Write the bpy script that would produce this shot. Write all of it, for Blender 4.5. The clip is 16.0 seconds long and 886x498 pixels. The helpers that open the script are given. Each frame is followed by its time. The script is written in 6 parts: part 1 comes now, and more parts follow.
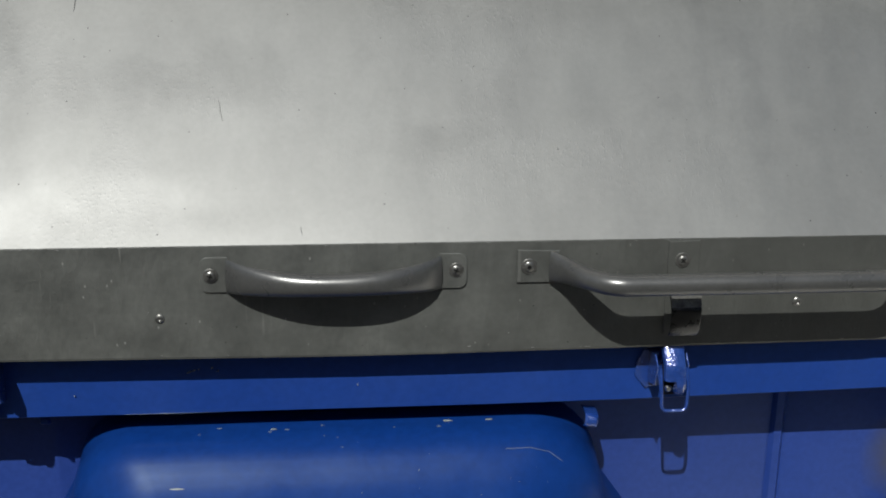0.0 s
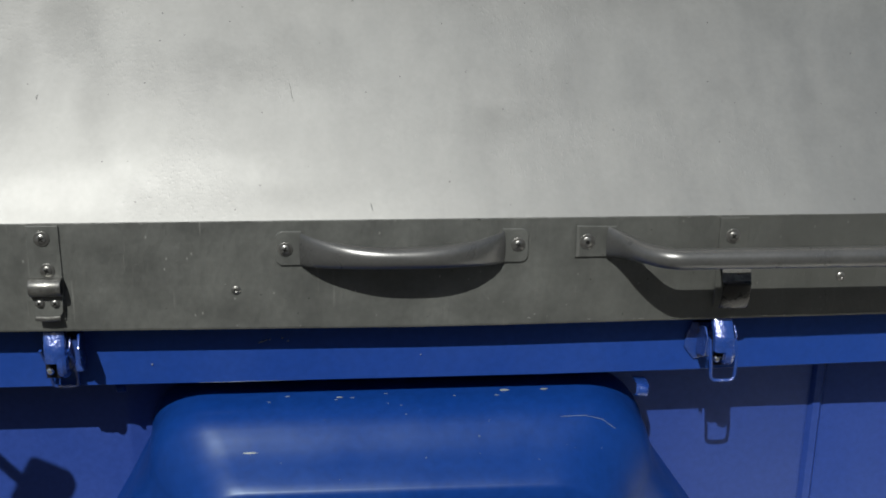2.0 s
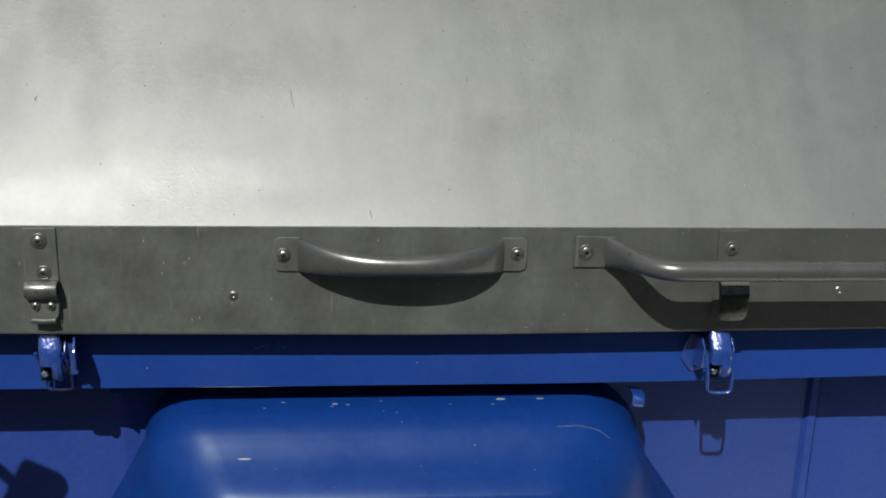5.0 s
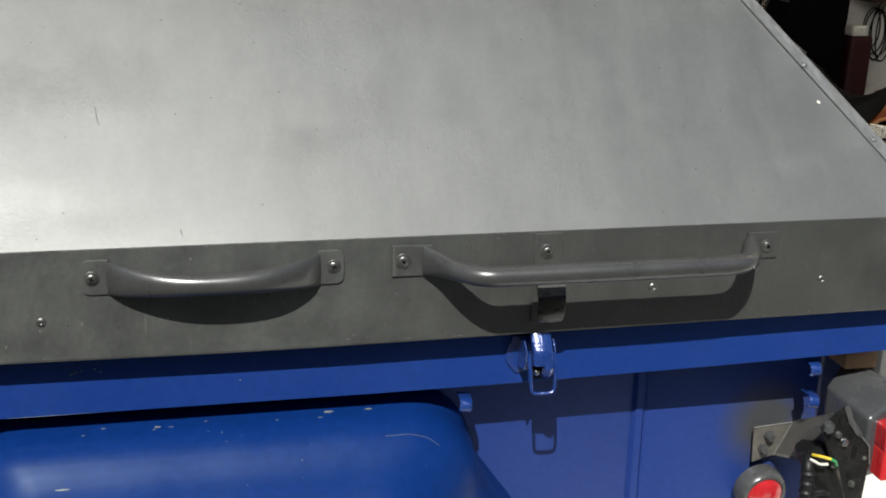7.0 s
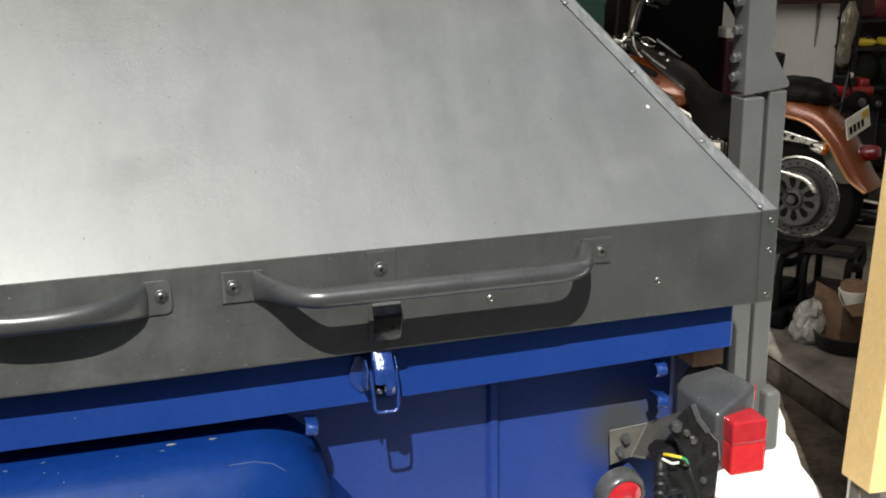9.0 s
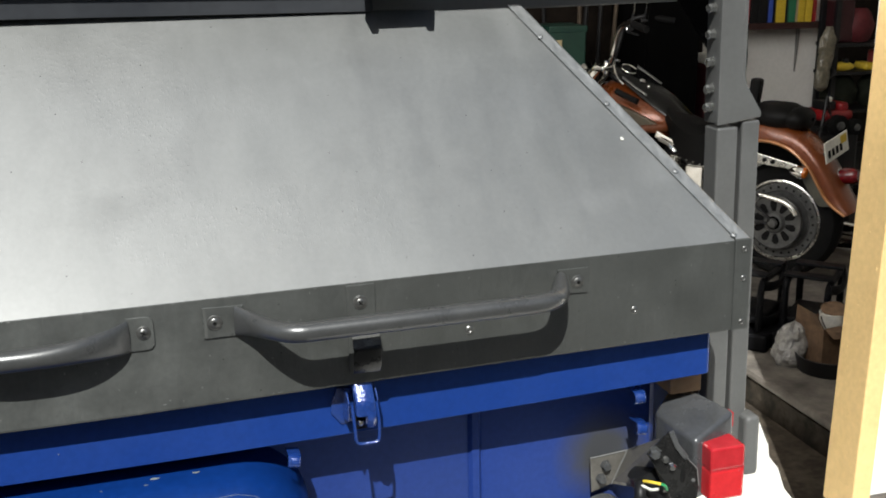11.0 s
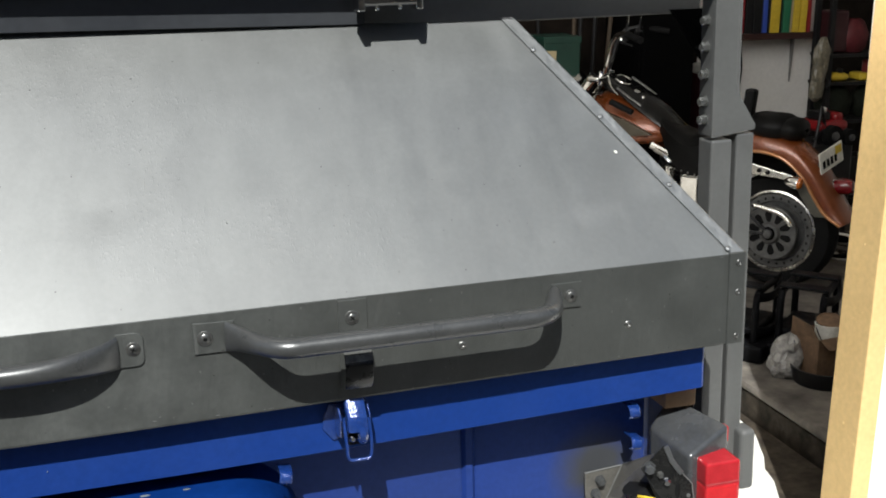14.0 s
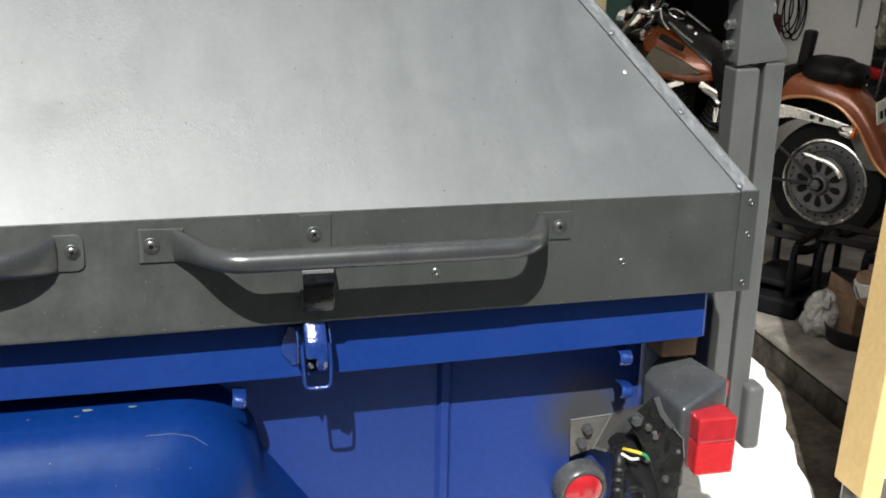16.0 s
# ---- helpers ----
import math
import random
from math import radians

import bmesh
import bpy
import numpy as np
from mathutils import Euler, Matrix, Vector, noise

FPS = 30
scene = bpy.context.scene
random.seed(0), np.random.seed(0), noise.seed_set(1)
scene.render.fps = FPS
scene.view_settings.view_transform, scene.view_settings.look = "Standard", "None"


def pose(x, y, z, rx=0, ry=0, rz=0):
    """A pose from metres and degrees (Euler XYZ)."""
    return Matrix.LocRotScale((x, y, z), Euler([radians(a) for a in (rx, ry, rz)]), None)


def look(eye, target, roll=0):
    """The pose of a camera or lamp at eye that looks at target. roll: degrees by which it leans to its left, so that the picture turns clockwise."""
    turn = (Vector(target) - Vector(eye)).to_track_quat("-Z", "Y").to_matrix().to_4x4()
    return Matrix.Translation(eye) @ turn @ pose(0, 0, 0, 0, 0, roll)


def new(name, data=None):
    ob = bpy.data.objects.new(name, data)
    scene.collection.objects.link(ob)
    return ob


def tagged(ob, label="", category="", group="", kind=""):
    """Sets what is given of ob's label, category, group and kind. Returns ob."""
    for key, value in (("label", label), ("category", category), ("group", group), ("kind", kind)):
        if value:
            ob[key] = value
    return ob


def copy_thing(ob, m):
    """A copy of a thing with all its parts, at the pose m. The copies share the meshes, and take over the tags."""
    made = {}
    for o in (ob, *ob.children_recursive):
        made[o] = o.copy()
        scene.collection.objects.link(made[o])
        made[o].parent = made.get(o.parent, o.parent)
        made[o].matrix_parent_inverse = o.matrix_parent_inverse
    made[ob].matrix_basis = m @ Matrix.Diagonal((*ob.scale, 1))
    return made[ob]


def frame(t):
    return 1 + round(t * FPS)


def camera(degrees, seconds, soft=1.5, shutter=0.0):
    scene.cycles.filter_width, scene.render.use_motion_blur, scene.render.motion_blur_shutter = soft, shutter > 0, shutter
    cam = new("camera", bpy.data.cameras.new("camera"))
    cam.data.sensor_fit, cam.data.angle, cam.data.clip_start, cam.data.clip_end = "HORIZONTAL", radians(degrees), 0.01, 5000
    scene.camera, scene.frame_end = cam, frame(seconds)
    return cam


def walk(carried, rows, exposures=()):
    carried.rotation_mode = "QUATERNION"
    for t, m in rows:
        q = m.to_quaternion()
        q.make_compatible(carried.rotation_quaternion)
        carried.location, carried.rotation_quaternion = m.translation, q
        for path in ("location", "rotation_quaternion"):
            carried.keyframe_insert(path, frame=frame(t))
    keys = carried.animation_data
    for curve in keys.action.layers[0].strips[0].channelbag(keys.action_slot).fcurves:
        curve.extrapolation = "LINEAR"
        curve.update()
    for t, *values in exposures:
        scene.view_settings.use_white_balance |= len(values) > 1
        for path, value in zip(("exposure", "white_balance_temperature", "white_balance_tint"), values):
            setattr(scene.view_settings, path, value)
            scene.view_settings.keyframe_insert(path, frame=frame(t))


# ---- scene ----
cam = camera(42.5, 16.0, 1.85)
EXPOSURES = [(0, 0.16, 6560, 10), (1.0, 0.24, 6580, 10), (2.0, 0.32, 6600, 10), (4.2, 0.31, 6600, 10), (6.5, 0.26, 6600, 10), (7.0, 0.31, 6600, 10), (7.5, 0.47, 6600, 10), (9, 0.56, 6640, 10), (11.5, 0.49, 6420, 10), (13, 0.47, 6400, 10), (15, 0.47, 6370, 10), (15.5, 0.47, 6370, 10), (15.8, 0.49, 6390, 10), (16, 0.60, 6410, 10)]
PATH = [
    (0, (0.221, -0.18, 1.621), (0.402, 1.719, 1.022), 2.0),
    (0.5, (0.125, -0.223, 1.625), (0.38, 1.67, 1.034), 2.4),
    (1, (0.103, -0.26, 1.624), (0.293, 1.637, 1.021), 3.0),
    (1.5, (0.096, -0.28, 1.608), (0.272, 1.621, 1.013), 2.3),
    (2, (0.095, -0.274, 1.615), (0.279, 1.622, 1.005), 2.2),
    (2.5, (0.086, -0.271, 1.611), (0.284, 1.625, 1.004), 2.6),
    (3, (0.102, -0.272, 1.612), (0.285, 1.626, 1.009), 2.8),
    (3.5, (0.091, -0.275, 1.613), (0.279, 1.623, 1.013), 3.1),
    (4, (0.09, -0.271, 1.617), (0.278, 1.627, 1.015), 2.8),
    (6.3, (0.072, -0.248, 1.629), (0.288, 1.645, 1.02), 3.9),
    (6.5, (0.098, -0.244, 1.638), (0.334, 1.645, 1.025), 3.4),
    (7, (0.202, -0.265, 1.65), (0.605, 1.6, 1.051), 2.6),
    (7.2, (0.3, -0.298, 1.652), (0.728, 1.566, 1.066), 1.5),
    (7.5, (0.331, -0.308, 1.661), (0.836, 1.538, 1.08), 1.0),
    (8, (0.361, -0.319, 1.658), (0.881, 1.526, 1.086), 0.7),
    (8.5, (0.367, -0.305, 1.653), (0.89, 1.54, 1.085), 0.9),
    (9, (0.372, -0.298, 1.657), (0.905, 1.544, 1.089), 0.5),
    (11.5, (0.389, -0.336, 1.686), (0.947, 1.514, 1.167), -0.0),
    (12, (0.396, -0.328, 1.688), (0.958, 1.521, 1.173), 0.1),
    (12.5, (0.401, -0.323, 1.693), (0.966, 1.526, 1.181), -0.0),
    (13, (0.398, -0.319, 1.691), (0.968, 1.53, 1.183), 0.1),
    (13.5, (0.401, -0.319, 1.69), (0.973, 1.529, 1.18), 0.1),
    (14, (0.396, -0.317, 1.689), (0.958, 1.533, 1.177), -0.1),
    (14.5, (0.392, -0.318, 1.69), (0.942, 1.535, 1.178), -0.1),
    (15, (0.389, -0.319, 1.691), (0.932, 1.537, 1.181), 0.1),
    (15.5, (0.437, -0.303, 1.674), (0.971, 1.553, 1.153), 0.1),
    (15.8, (0.528, -0.25, 1.648), (0.998, 1.606, 1.07), 1.0),
    (16, (0.595, -0.189, 1.609), (1.049, 1.658, 0.99), 2.6),
]
walk(cam, [(t, look(eye, target, roll)) for t, eye, target, roll in PATH], EXPOSURES)

# ---- light ----
SUN_WAY = Vector((0.395, 1.0, -1.2)).normalized()
sun = new("sun", bpy.data.lights.new("sun", "SUN"))
sun.data.energy, sun.data.angle, sun.data.color = 5.0, radians(0.55), (0.975, 0.985, 0.945)
sun.matrix_world = look((0, 0, 0), SUN_WAY)
# fill lamp added in the upper garage opening, on top of the sky's light
door = new("door_fill", bpy.data.lights.new("door_fill", "AREA"))
door.data.shape, door.data.size, door.data.size_y = "RECTANGLE", 5.0, 1.7
door.data.energy, door.data.color = 120.0, (1.0, 0.97, 0.92)
door.matrix_world = look((-0.2, 2.4, 2.5), (0.2, 6.0, 2.1))
world = bpy.data.worlds.new("sky")
scene.world = world
world.use_nodes = True
wn = world.node_tree.nodes
sky = wn.new("ShaderNodeTexSky")
sky.sky_type, sky.sun_disc = "NISHITA", False
sky.sun_elevation = math.asin(-SUN_WAY.z)
sky.sun_rotation = math.atan2(-SUN_WAY.x, -SUN_WAY.y)
sky.air_density, sky.dust_density, sky.ozone_density = 1.0, 1.2, 1.0
world.node_tree.links.new(sky.outputs[0], wn["Background"].inputs[0])
wn["Background"].inputs[1].default_value = 0.058


# ---- materials ----
def surface(name, colour, rough=0.5, metal=0.0, second=None, scale=4.0, amount=0.5, grain=0.12, grain_scale=60.0,
            bump=0.1, bump_scale=120.0, bump_size=0.001, rough_var=0.1, specular=0.5, ior=1.5, coat=0.0, pits=0.0, per_object=0.0):
    """Paint, metal, stone or cloth: a large uneven tint, a fine grain, uneven gloss and a fine relief."""
    m = bpy.data.materials.new(name)
    m.use_nodes = True
    n, l = m.node_tree.nodes, m.node_tree.links.new
    b = n["Principled BSDF"]
    tc = n.new("ShaderNodeTexCoord")
    big = n.new("ShaderNodeTexNoise")
    big.inputs["Scale"].default_value, big.inputs["Detail"].default_value, big.inputs["Roughness"].default_value = scale, 6, 0.6
    l(tc.outputs["Object"], big.inputs["Vector"])
    ramp = n.new("ShaderNodeMapRange")
    ramp.inputs[1].default_value, ramp.inputs[2].default_value, ramp.inputs[3].default_value, ramp.inputs[4].default_value = 0.35, 0.68, 0.0, amount
    l(big.outputs[0], ramp.inputs[0])
    mix = n.new("ShaderNodeMix")
    mix.data_type = "RGBA"
    mix.inputs[6].default_value = (*colour, 1)
    mix.inputs[7].default_value = (*(second or [c * 0.6 for c in colour]), 1)
    l(ramp.outputs[0], mix.inputs[0])
    fine = n.new("ShaderNodeTexNoise")
    fine.inputs["Scale"].default_value, fine.inputs["Detail"].default_value = grain_scale, 5
    l(tc.outputs["Object"], fine.inputs["Vector"])
    gain = n.new("ShaderNodeMapRange")
    gain.inputs[1].default_value, gain.inputs[2].default_value, gain.inputs[3].default_value, gain.inputs[4].default_value = 0.3, 0.7, 1 - grain, 1 + grain
    l(fine.outputs[0], gain.inputs[0])
    hsv = n.new("ShaderNodeHueSaturation")
    l(mix.outputs[2], hsv.inputs["Color"])
    if per_object:
        info = n.new("ShaderNodeObjectInfo")
        vary = n.new("ShaderNodeMapRange")
        vary.inputs[3].default_value, vary.inputs[4].default_value = 1 - per_object, 1 + per_object
        l(info.outputs["Random"], vary.inputs[0])
        times = n.new("ShaderNodeMath")
        times.operation = "MULTIPLY"
        l(gain.outputs[0], times.inputs[0]), l(vary.outputs[0], times.inputs[1])
        l(times.outputs[0], hsv.inputs["Value"])
    else:
        l(gain.outputs[0], hsv.inputs["Value"])
    l(hsv.outputs[0], b.inputs["Base Color"])
    b.inputs["Metallic"].default_value = metal
    b.inputs["Specular IOR Level"].default_value = specular
    b.inputs["IOR"].default_value = ior
    b.inputs["Coat Weight"].default_value, b.inputs["Coat Roughness"].default_value = coat, 0.08
    rr = n.new("ShaderNodeMapRange")
    rr.inputs[1].default_value, rr.inputs[2].default_value = 0.3, 0.7
    rr.inputs[3].default_value, rr.inputs[4].default_value = max(0.02, rough - rough_var), min(1, rough + rough_var)
    l(big.outputs[0], rr.inputs[0])
    l(rr.outputs[0], b.inputs["Roughness"])
    relief = n.new("ShaderNodeTexNoise")
    relief.inputs["Scale"].default_value, relief.inputs["Detail"].default_value = bump_scale, 4
    l(tc.outputs["Object"], relief.inputs["Vector"])
    bp = n.new("ShaderNodeBump")
    bp.inputs["Strength"].default_value, bp.inputs["Distance"].default_value = bump, bump_size
    l(relief.outputs[0], bp.inputs["Height"])
    if pits:
        cell = n.new("ShaderNodeTexVoronoi")
        cell.inputs["Scale"].default_value = 55
        l(tc.outputs["Object"], cell.inputs["Vector"])
        near = n.new("ShaderNodeMapRange")
        near.inputs[1].default_value, near.inputs[2].default_value = 0.05, 0.22
        l(cell.outputs["Distance"], near.inputs[0])
        bp2 = n.new("ShaderNodeBump")
        bp2.inputs["Strength"].default_value, bp2.inputs["Distance"].default_value = pits, 0.001
        l(near.outputs[0], bp2.inputs["Height"])
        l(bp.outputs[0], bp2.inputs["Normal"])
        l(bp2.outputs[0], b.inputs["Normal"])
    else:
        l(bp.outputs[0], b.inputs["Normal"])
    m.diffuse_color = (*colour, 1)
    return m


GREY = (0.05, 0.052, 0.051)
def weathered(name, colour, pale, rough, specular, ior, streak, patch=2.6, fleck=0.0, relief=1.0):
    """Old satin paint on sheet metal: soft blotches, streaks that run down, clustered pimples and sparse specks."""
    m = surface(name, colour, rough, 0.0, pale, patch, 0.8, 0.10, 90, 0.07, 150, 0.0007, 0.008, specular, ior=ior)
    n, l = m.node_tree.nodes, m.node_tree.links.new
    b = n["Principled BSDF"]
    tc = n.new("ShaderNodeTexCoord")

    def tex(kind, scale, stretch=(1, 1, 1), detail=4):
        mp = n.new("ShaderNodeMapping")
        mp.inputs["Scale"].default_value = stretch
        l(tc.outputs["Object"], mp.inputs[0])
        t = n.new(kind)
        t.inputs["Scale"].default_value = scale
        if detail > 8:
            t.inputs["Roughness"].default_value = 0.72
        if kind == "ShaderNodeTexNoise":
            t.inputs["Detail"].default_value = detail
        l(mp.outputs[0], t.inputs["Vector"])
        return t

    def band(socket, a, c, lo, hi):
        q = n.new("ShaderNodeMapRange")
        for k, v in enumerate((a, c, lo, hi)):
            q.inputs[k + 1].default_value = v
        l(socket, q.inputs[0])
        return q.outputs[0]

    def times(x, y, op="MULTIPLY"):
        q = n.new("ShaderNodeMath")
        q.operation = op
        l(x, q.inputs[0])
        if isinstance(y, float):
            q.inputs[1].default_value = y
        else:
            l(y, q.inputs[1])
        return q.outputs[0]

    rough_in = b.inputs["Roughness"].links[0].from_socket
    down = tex("ShaderNodeTexNoise", 16, (1.0, 0.16, 0.16), 6)
    blot = tex("ShaderNodeTexNoise", 4.5, (1, 1.3, 1.3), 12)
    wide = tex("ShaderNodeTexNoise", 1.5, (1, 1.6, 1.6), 4)
    wear = times(band(down.outputs[0], 0.32, 0.68, -streak, streak), band(blot.outputs[0], 0.44, 0.60, -0.013, 0.014), "ADD")
    wear = times(wear, band(wide.outputs[0], 0.4, 0.6, -0.006, 0.006), "ADD")
    l(times(rough_in, wear, "ADD"), b.inputs["Roughness"])
    pim = tex("ShaderNodeTexNoise", 240, (1, 0.55, 0.55), 2)
    mask = tex("ShaderNodeTexNoise", 4.5, (1, 1, 1), 5)
    dots = times(band(pim.outputs[0], 0.56, 0.74, 0.0, 1.0), band(mask.outputs[0], 0.43, 0.64, 0.0, 1.2))
    bp = n.new("ShaderNodeBump")
    bp.inputs["Strength"].default_value, bp.inputs["Distance"].default_value = min(1.0, 0.12 * relief), 0.0009
    l(dots, bp.inputs["Height"])
    l(b.inputs["Normal"].links[0].from_socket, bp.inputs["Normal"])
    if relief > 1:
        # sags and runs in the brushed paint
        run = tex("ShaderNodeTexNoise", 30, (1.0, 1.0, 0.45), 5)
        sag = n.new("ShaderNodeBump")
        sag.inputs["Strength"].default_value, sag.inputs["Distance"].default_value = 0.32, 0.004
        l(band(run.outputs[0], 0.42, 0.70, 0.0, 1.0), sag.inputs["Height"])
        l(bp.outputs[0], sag.inputs["Normal"])
        bp = sag
    l(bp.outputs[0], b.inputs["Normal"])
    speck = tex("ShaderNodeTexVoronoi", 46)
    few = n.new("ShaderNodeMath")
    few.operation = "GREATER_THAN"
    few.inputs[1].default_value = 0.80
    sep = n.new("ShaderNodeSeparateColor")
    l(speck.outputs["Color"], sep.inputs[0])
    l(sep.outputs[0], few.inputs[0])
    spot = times(band(speck.outputs["Distance"], 0.03, 0.09, 0.75, 0.0), few.outputs[0])
    mix = n.new("ShaderNodeMix")
    mix.data_type = "RGBA"
    mix.inputs[7].default_value = (0.02, 0.02, 0.019, 1)
    l(spot, mix.inputs[0])
    l(b.inputs["Base Color"].links[0].from_socket, mix.inputs[6])
    l(mix.outputs[2], b.inputs["Base Color"])
    l(band(spot, 0.0, 0.75, specular, 0.05), b.inputs["Specular IOR Level"])
    if fleck:
        # pale flecks and short hair scratches
        bit = tex("ShaderNodeTexVoronoi", 70, (1, 1, 0.55))
        sep2 = n.new("ShaderNodeSeparateColor")
        l(bit.outputs["Color"], sep2.inputs[0])
        few2 = n.new("ShaderNodeMath")
        few2.operation = "GREATER_THAN"
        few2.inputs[1].default_value = 0.955
        l(sep2.outputs[1], few2.inputs[0])
        spot2 = times(band(bit.outputs["Distance"], 0.06, 0.13, fleck, 0.0), few2.outputs[0])
        hair = tex("ShaderNodeTexNoise", 60, (1.6, 1.0, 0.10), 3)
        line = times(band(hair.outputs[0], 0.655, 0.70, 0.0, fleck * 0.5), band(mask.outputs[0], 0.42, 0.62, 0.0, 1.0))
        mix2 = n.new("ShaderNodeMix")
        mix2.data_type = "RGBA"
        mix2.inputs[7].default_value = (0.19, 0.19, 0.18, 1)
        l(times(spot2, line, "MAXIMUM"), mix2.inputs[0])
        l(mix.outputs[2], mix2.inputs[6])
        l(mix2.outputs[2], b.inputs["Base Color"])
    return m


M_SHEET = weathered("grey_sheet_paint", GREY, (0.060, 0.063, 0.062), 0.465, 1.0, 1.8, 0.020, 6.0)
M_SHEET.node_tree.nodes["Principled BSDF"].inputs["Specular Tint"].default_value = (1.0, 1.0, 0.97, 1)


def smudged(m, spots):
    """Soft rubbed and dulled patches on the sloping sheet: centre, half width, half length, change of sheen."""
    n, l = m.node_tree.nodes, m.node_tree.links.new
    sheen = m.node_tree.nodes["Principled BSDF"].inputs["Specular IOR Level"]
    total = sheen.links[0].from_socket
    tc = n.new("ShaderNodeTexCoord")
    rag = n.new("ShaderNodeTexNoise")
    rag.inputs["Scale"].default_value, rag.inputs["Detail"].default_value = 14, 7
    l(tc.outputs["Object"], rag.inputs["Vector"])
    for scale, stretch, swing in ((95, (1, 0.8, 0.8), 0.022), (26, (1, 0.45, 0.45), 0.028)):
        mp = n.new("ShaderNodeMapping")
        mp.inputs["Scale"].default_value = stretch
        l(tc.outputs["Object"], mp.inputs[0])
        fine = n.new("ShaderNodeTexNoise")
        fine.inputs["Scale"].default_value, fine.inputs["Detail"].default_value = scale, 6
        l(mp.outputs[0], fine.inputs["Vector"])
        vary = n.new("ShaderNodeMapRange")
        for k, v in enumerate((0.35, 0.65, 1 - swing, 1 + swing)):
            vary.inputs[k + 1].default_value = v
        l(fine.outputs[0], vary.inputs[0])
        mul = n.new("ShaderNodeMath")
        mul.operation = "MULTIPLY"
        l(total, mul.inputs[0]), l(vary.outputs[0], mul.inputs[1])
        total = mul.outputs[0]
    for x, y, rx, ry, change in spots:
        off = n.new("ShaderNodeVectorMath")
        off.operation = "SUBTRACT"
        off.inputs[1].default_value = (x, y, 0)
        l(tc.outputs["Object"], off.inputs[0])
        size = n.new("ShaderNodeVectorMath")
        size.operation = "MULTIPLY"
        size.inputs[1].default_value = (1 / rx, 1 / ry, 0)
        l(off.outputs[0], size.inputs[0])
        away = n.new("ShaderNodeVectorMath")
        away.operation = "LENGTH"
        l(size.outputs[0], away.inputs[0])
        ragged = n.new("ShaderNodeMath")
        ragged.operation = "MULTIPLY_ADD"
        ragged.inputs[1].default_value = 1.6
        l(rag.outputs[0], ragged.inputs[0]), l(away.outputs["Value"], ragged.inputs[2])
        fall = n.new("ShaderNodeMapRange")
        fall.interpolation_type = "SMOOTHSTEP"
        for k, v in enumerate((1.0, 2.3, 1 + change, 1.0)):
            fall.inputs[k + 1].default_value = v
        l(ragged.outputs[0], fall.inputs[0])
        mul = n.new("ShaderNodeMath")
        mul.operation = "MULTIPLY"
        l(total, mul.inputs[0]), l(fall.outputs[0], mul.inputs[1])
        total = mul.outputs[0]
    l(total, sheen)


smudged(M_SHEET, [(1.268, 0.266, 0.05, 0.05, 0.179), (1.401, 0.269, 0.05, 0.03, 0.179), (1.351, 0.091, 0.07, 0.022, 0.157), (1.281, 0.406, 0.03, 0.06, 0.224), (1.498, 0.13, 0.05, 0.03, 0.134),
                  (1.296, 0.173, 0.05, 0.07, -0.146), (1.422, 0.165, 0.07, 0.05, -0.124), (0.40, 0.144, 0.10, 0.03, -0.146), (1.235, 0.353, 0.05, 0.06, -0.1),
                  (-0.418, 0.311, 0.05, 0.06, -0.224), (-0.515, 0.201, 0.05, 0.08, -0.179), (-0.353, 0.184, 0.04, 0.09, -0.134), (-0.176, 0.239, 0.12, 0.04, -0.134), (0.017, 0.241, 0.12, 0.05, -0.134),
                  (0.05, 0.035, 0.10, 0.02, -0.1), (-0.173, 0.075, 0.18, 0.03, 0.157), (-0.379, 0.042, 0.15, 0.03, 0.157), (0.061, 0.178, 0.10, 0.03, 0.079)])
# Sheet's grey made paler, for how the strip's angle catches light.
M_STRIP = weathered("lit_strip_paint", (0.060, 0.063, 0.062), (0.100, 0.103, 0.100), 0.46, 1.0, 1.8, 0.02, 60.0, 0.6, 2.0)
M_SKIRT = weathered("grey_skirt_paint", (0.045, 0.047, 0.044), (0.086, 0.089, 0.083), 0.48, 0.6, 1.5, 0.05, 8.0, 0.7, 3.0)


def dimmed_along_x(m, start, end, colour, share):
    """Mixes a darker tone into the base colour along the panel's length."""
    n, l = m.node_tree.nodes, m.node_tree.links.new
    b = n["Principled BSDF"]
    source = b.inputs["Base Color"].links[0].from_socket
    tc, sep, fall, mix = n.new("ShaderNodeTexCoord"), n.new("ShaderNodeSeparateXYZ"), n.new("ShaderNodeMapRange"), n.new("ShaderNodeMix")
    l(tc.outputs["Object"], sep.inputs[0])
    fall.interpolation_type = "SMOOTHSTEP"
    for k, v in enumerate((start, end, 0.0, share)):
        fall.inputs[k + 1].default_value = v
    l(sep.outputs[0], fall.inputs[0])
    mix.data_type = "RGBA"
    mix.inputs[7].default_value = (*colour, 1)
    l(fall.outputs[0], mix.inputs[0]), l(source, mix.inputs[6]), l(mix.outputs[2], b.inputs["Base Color"])


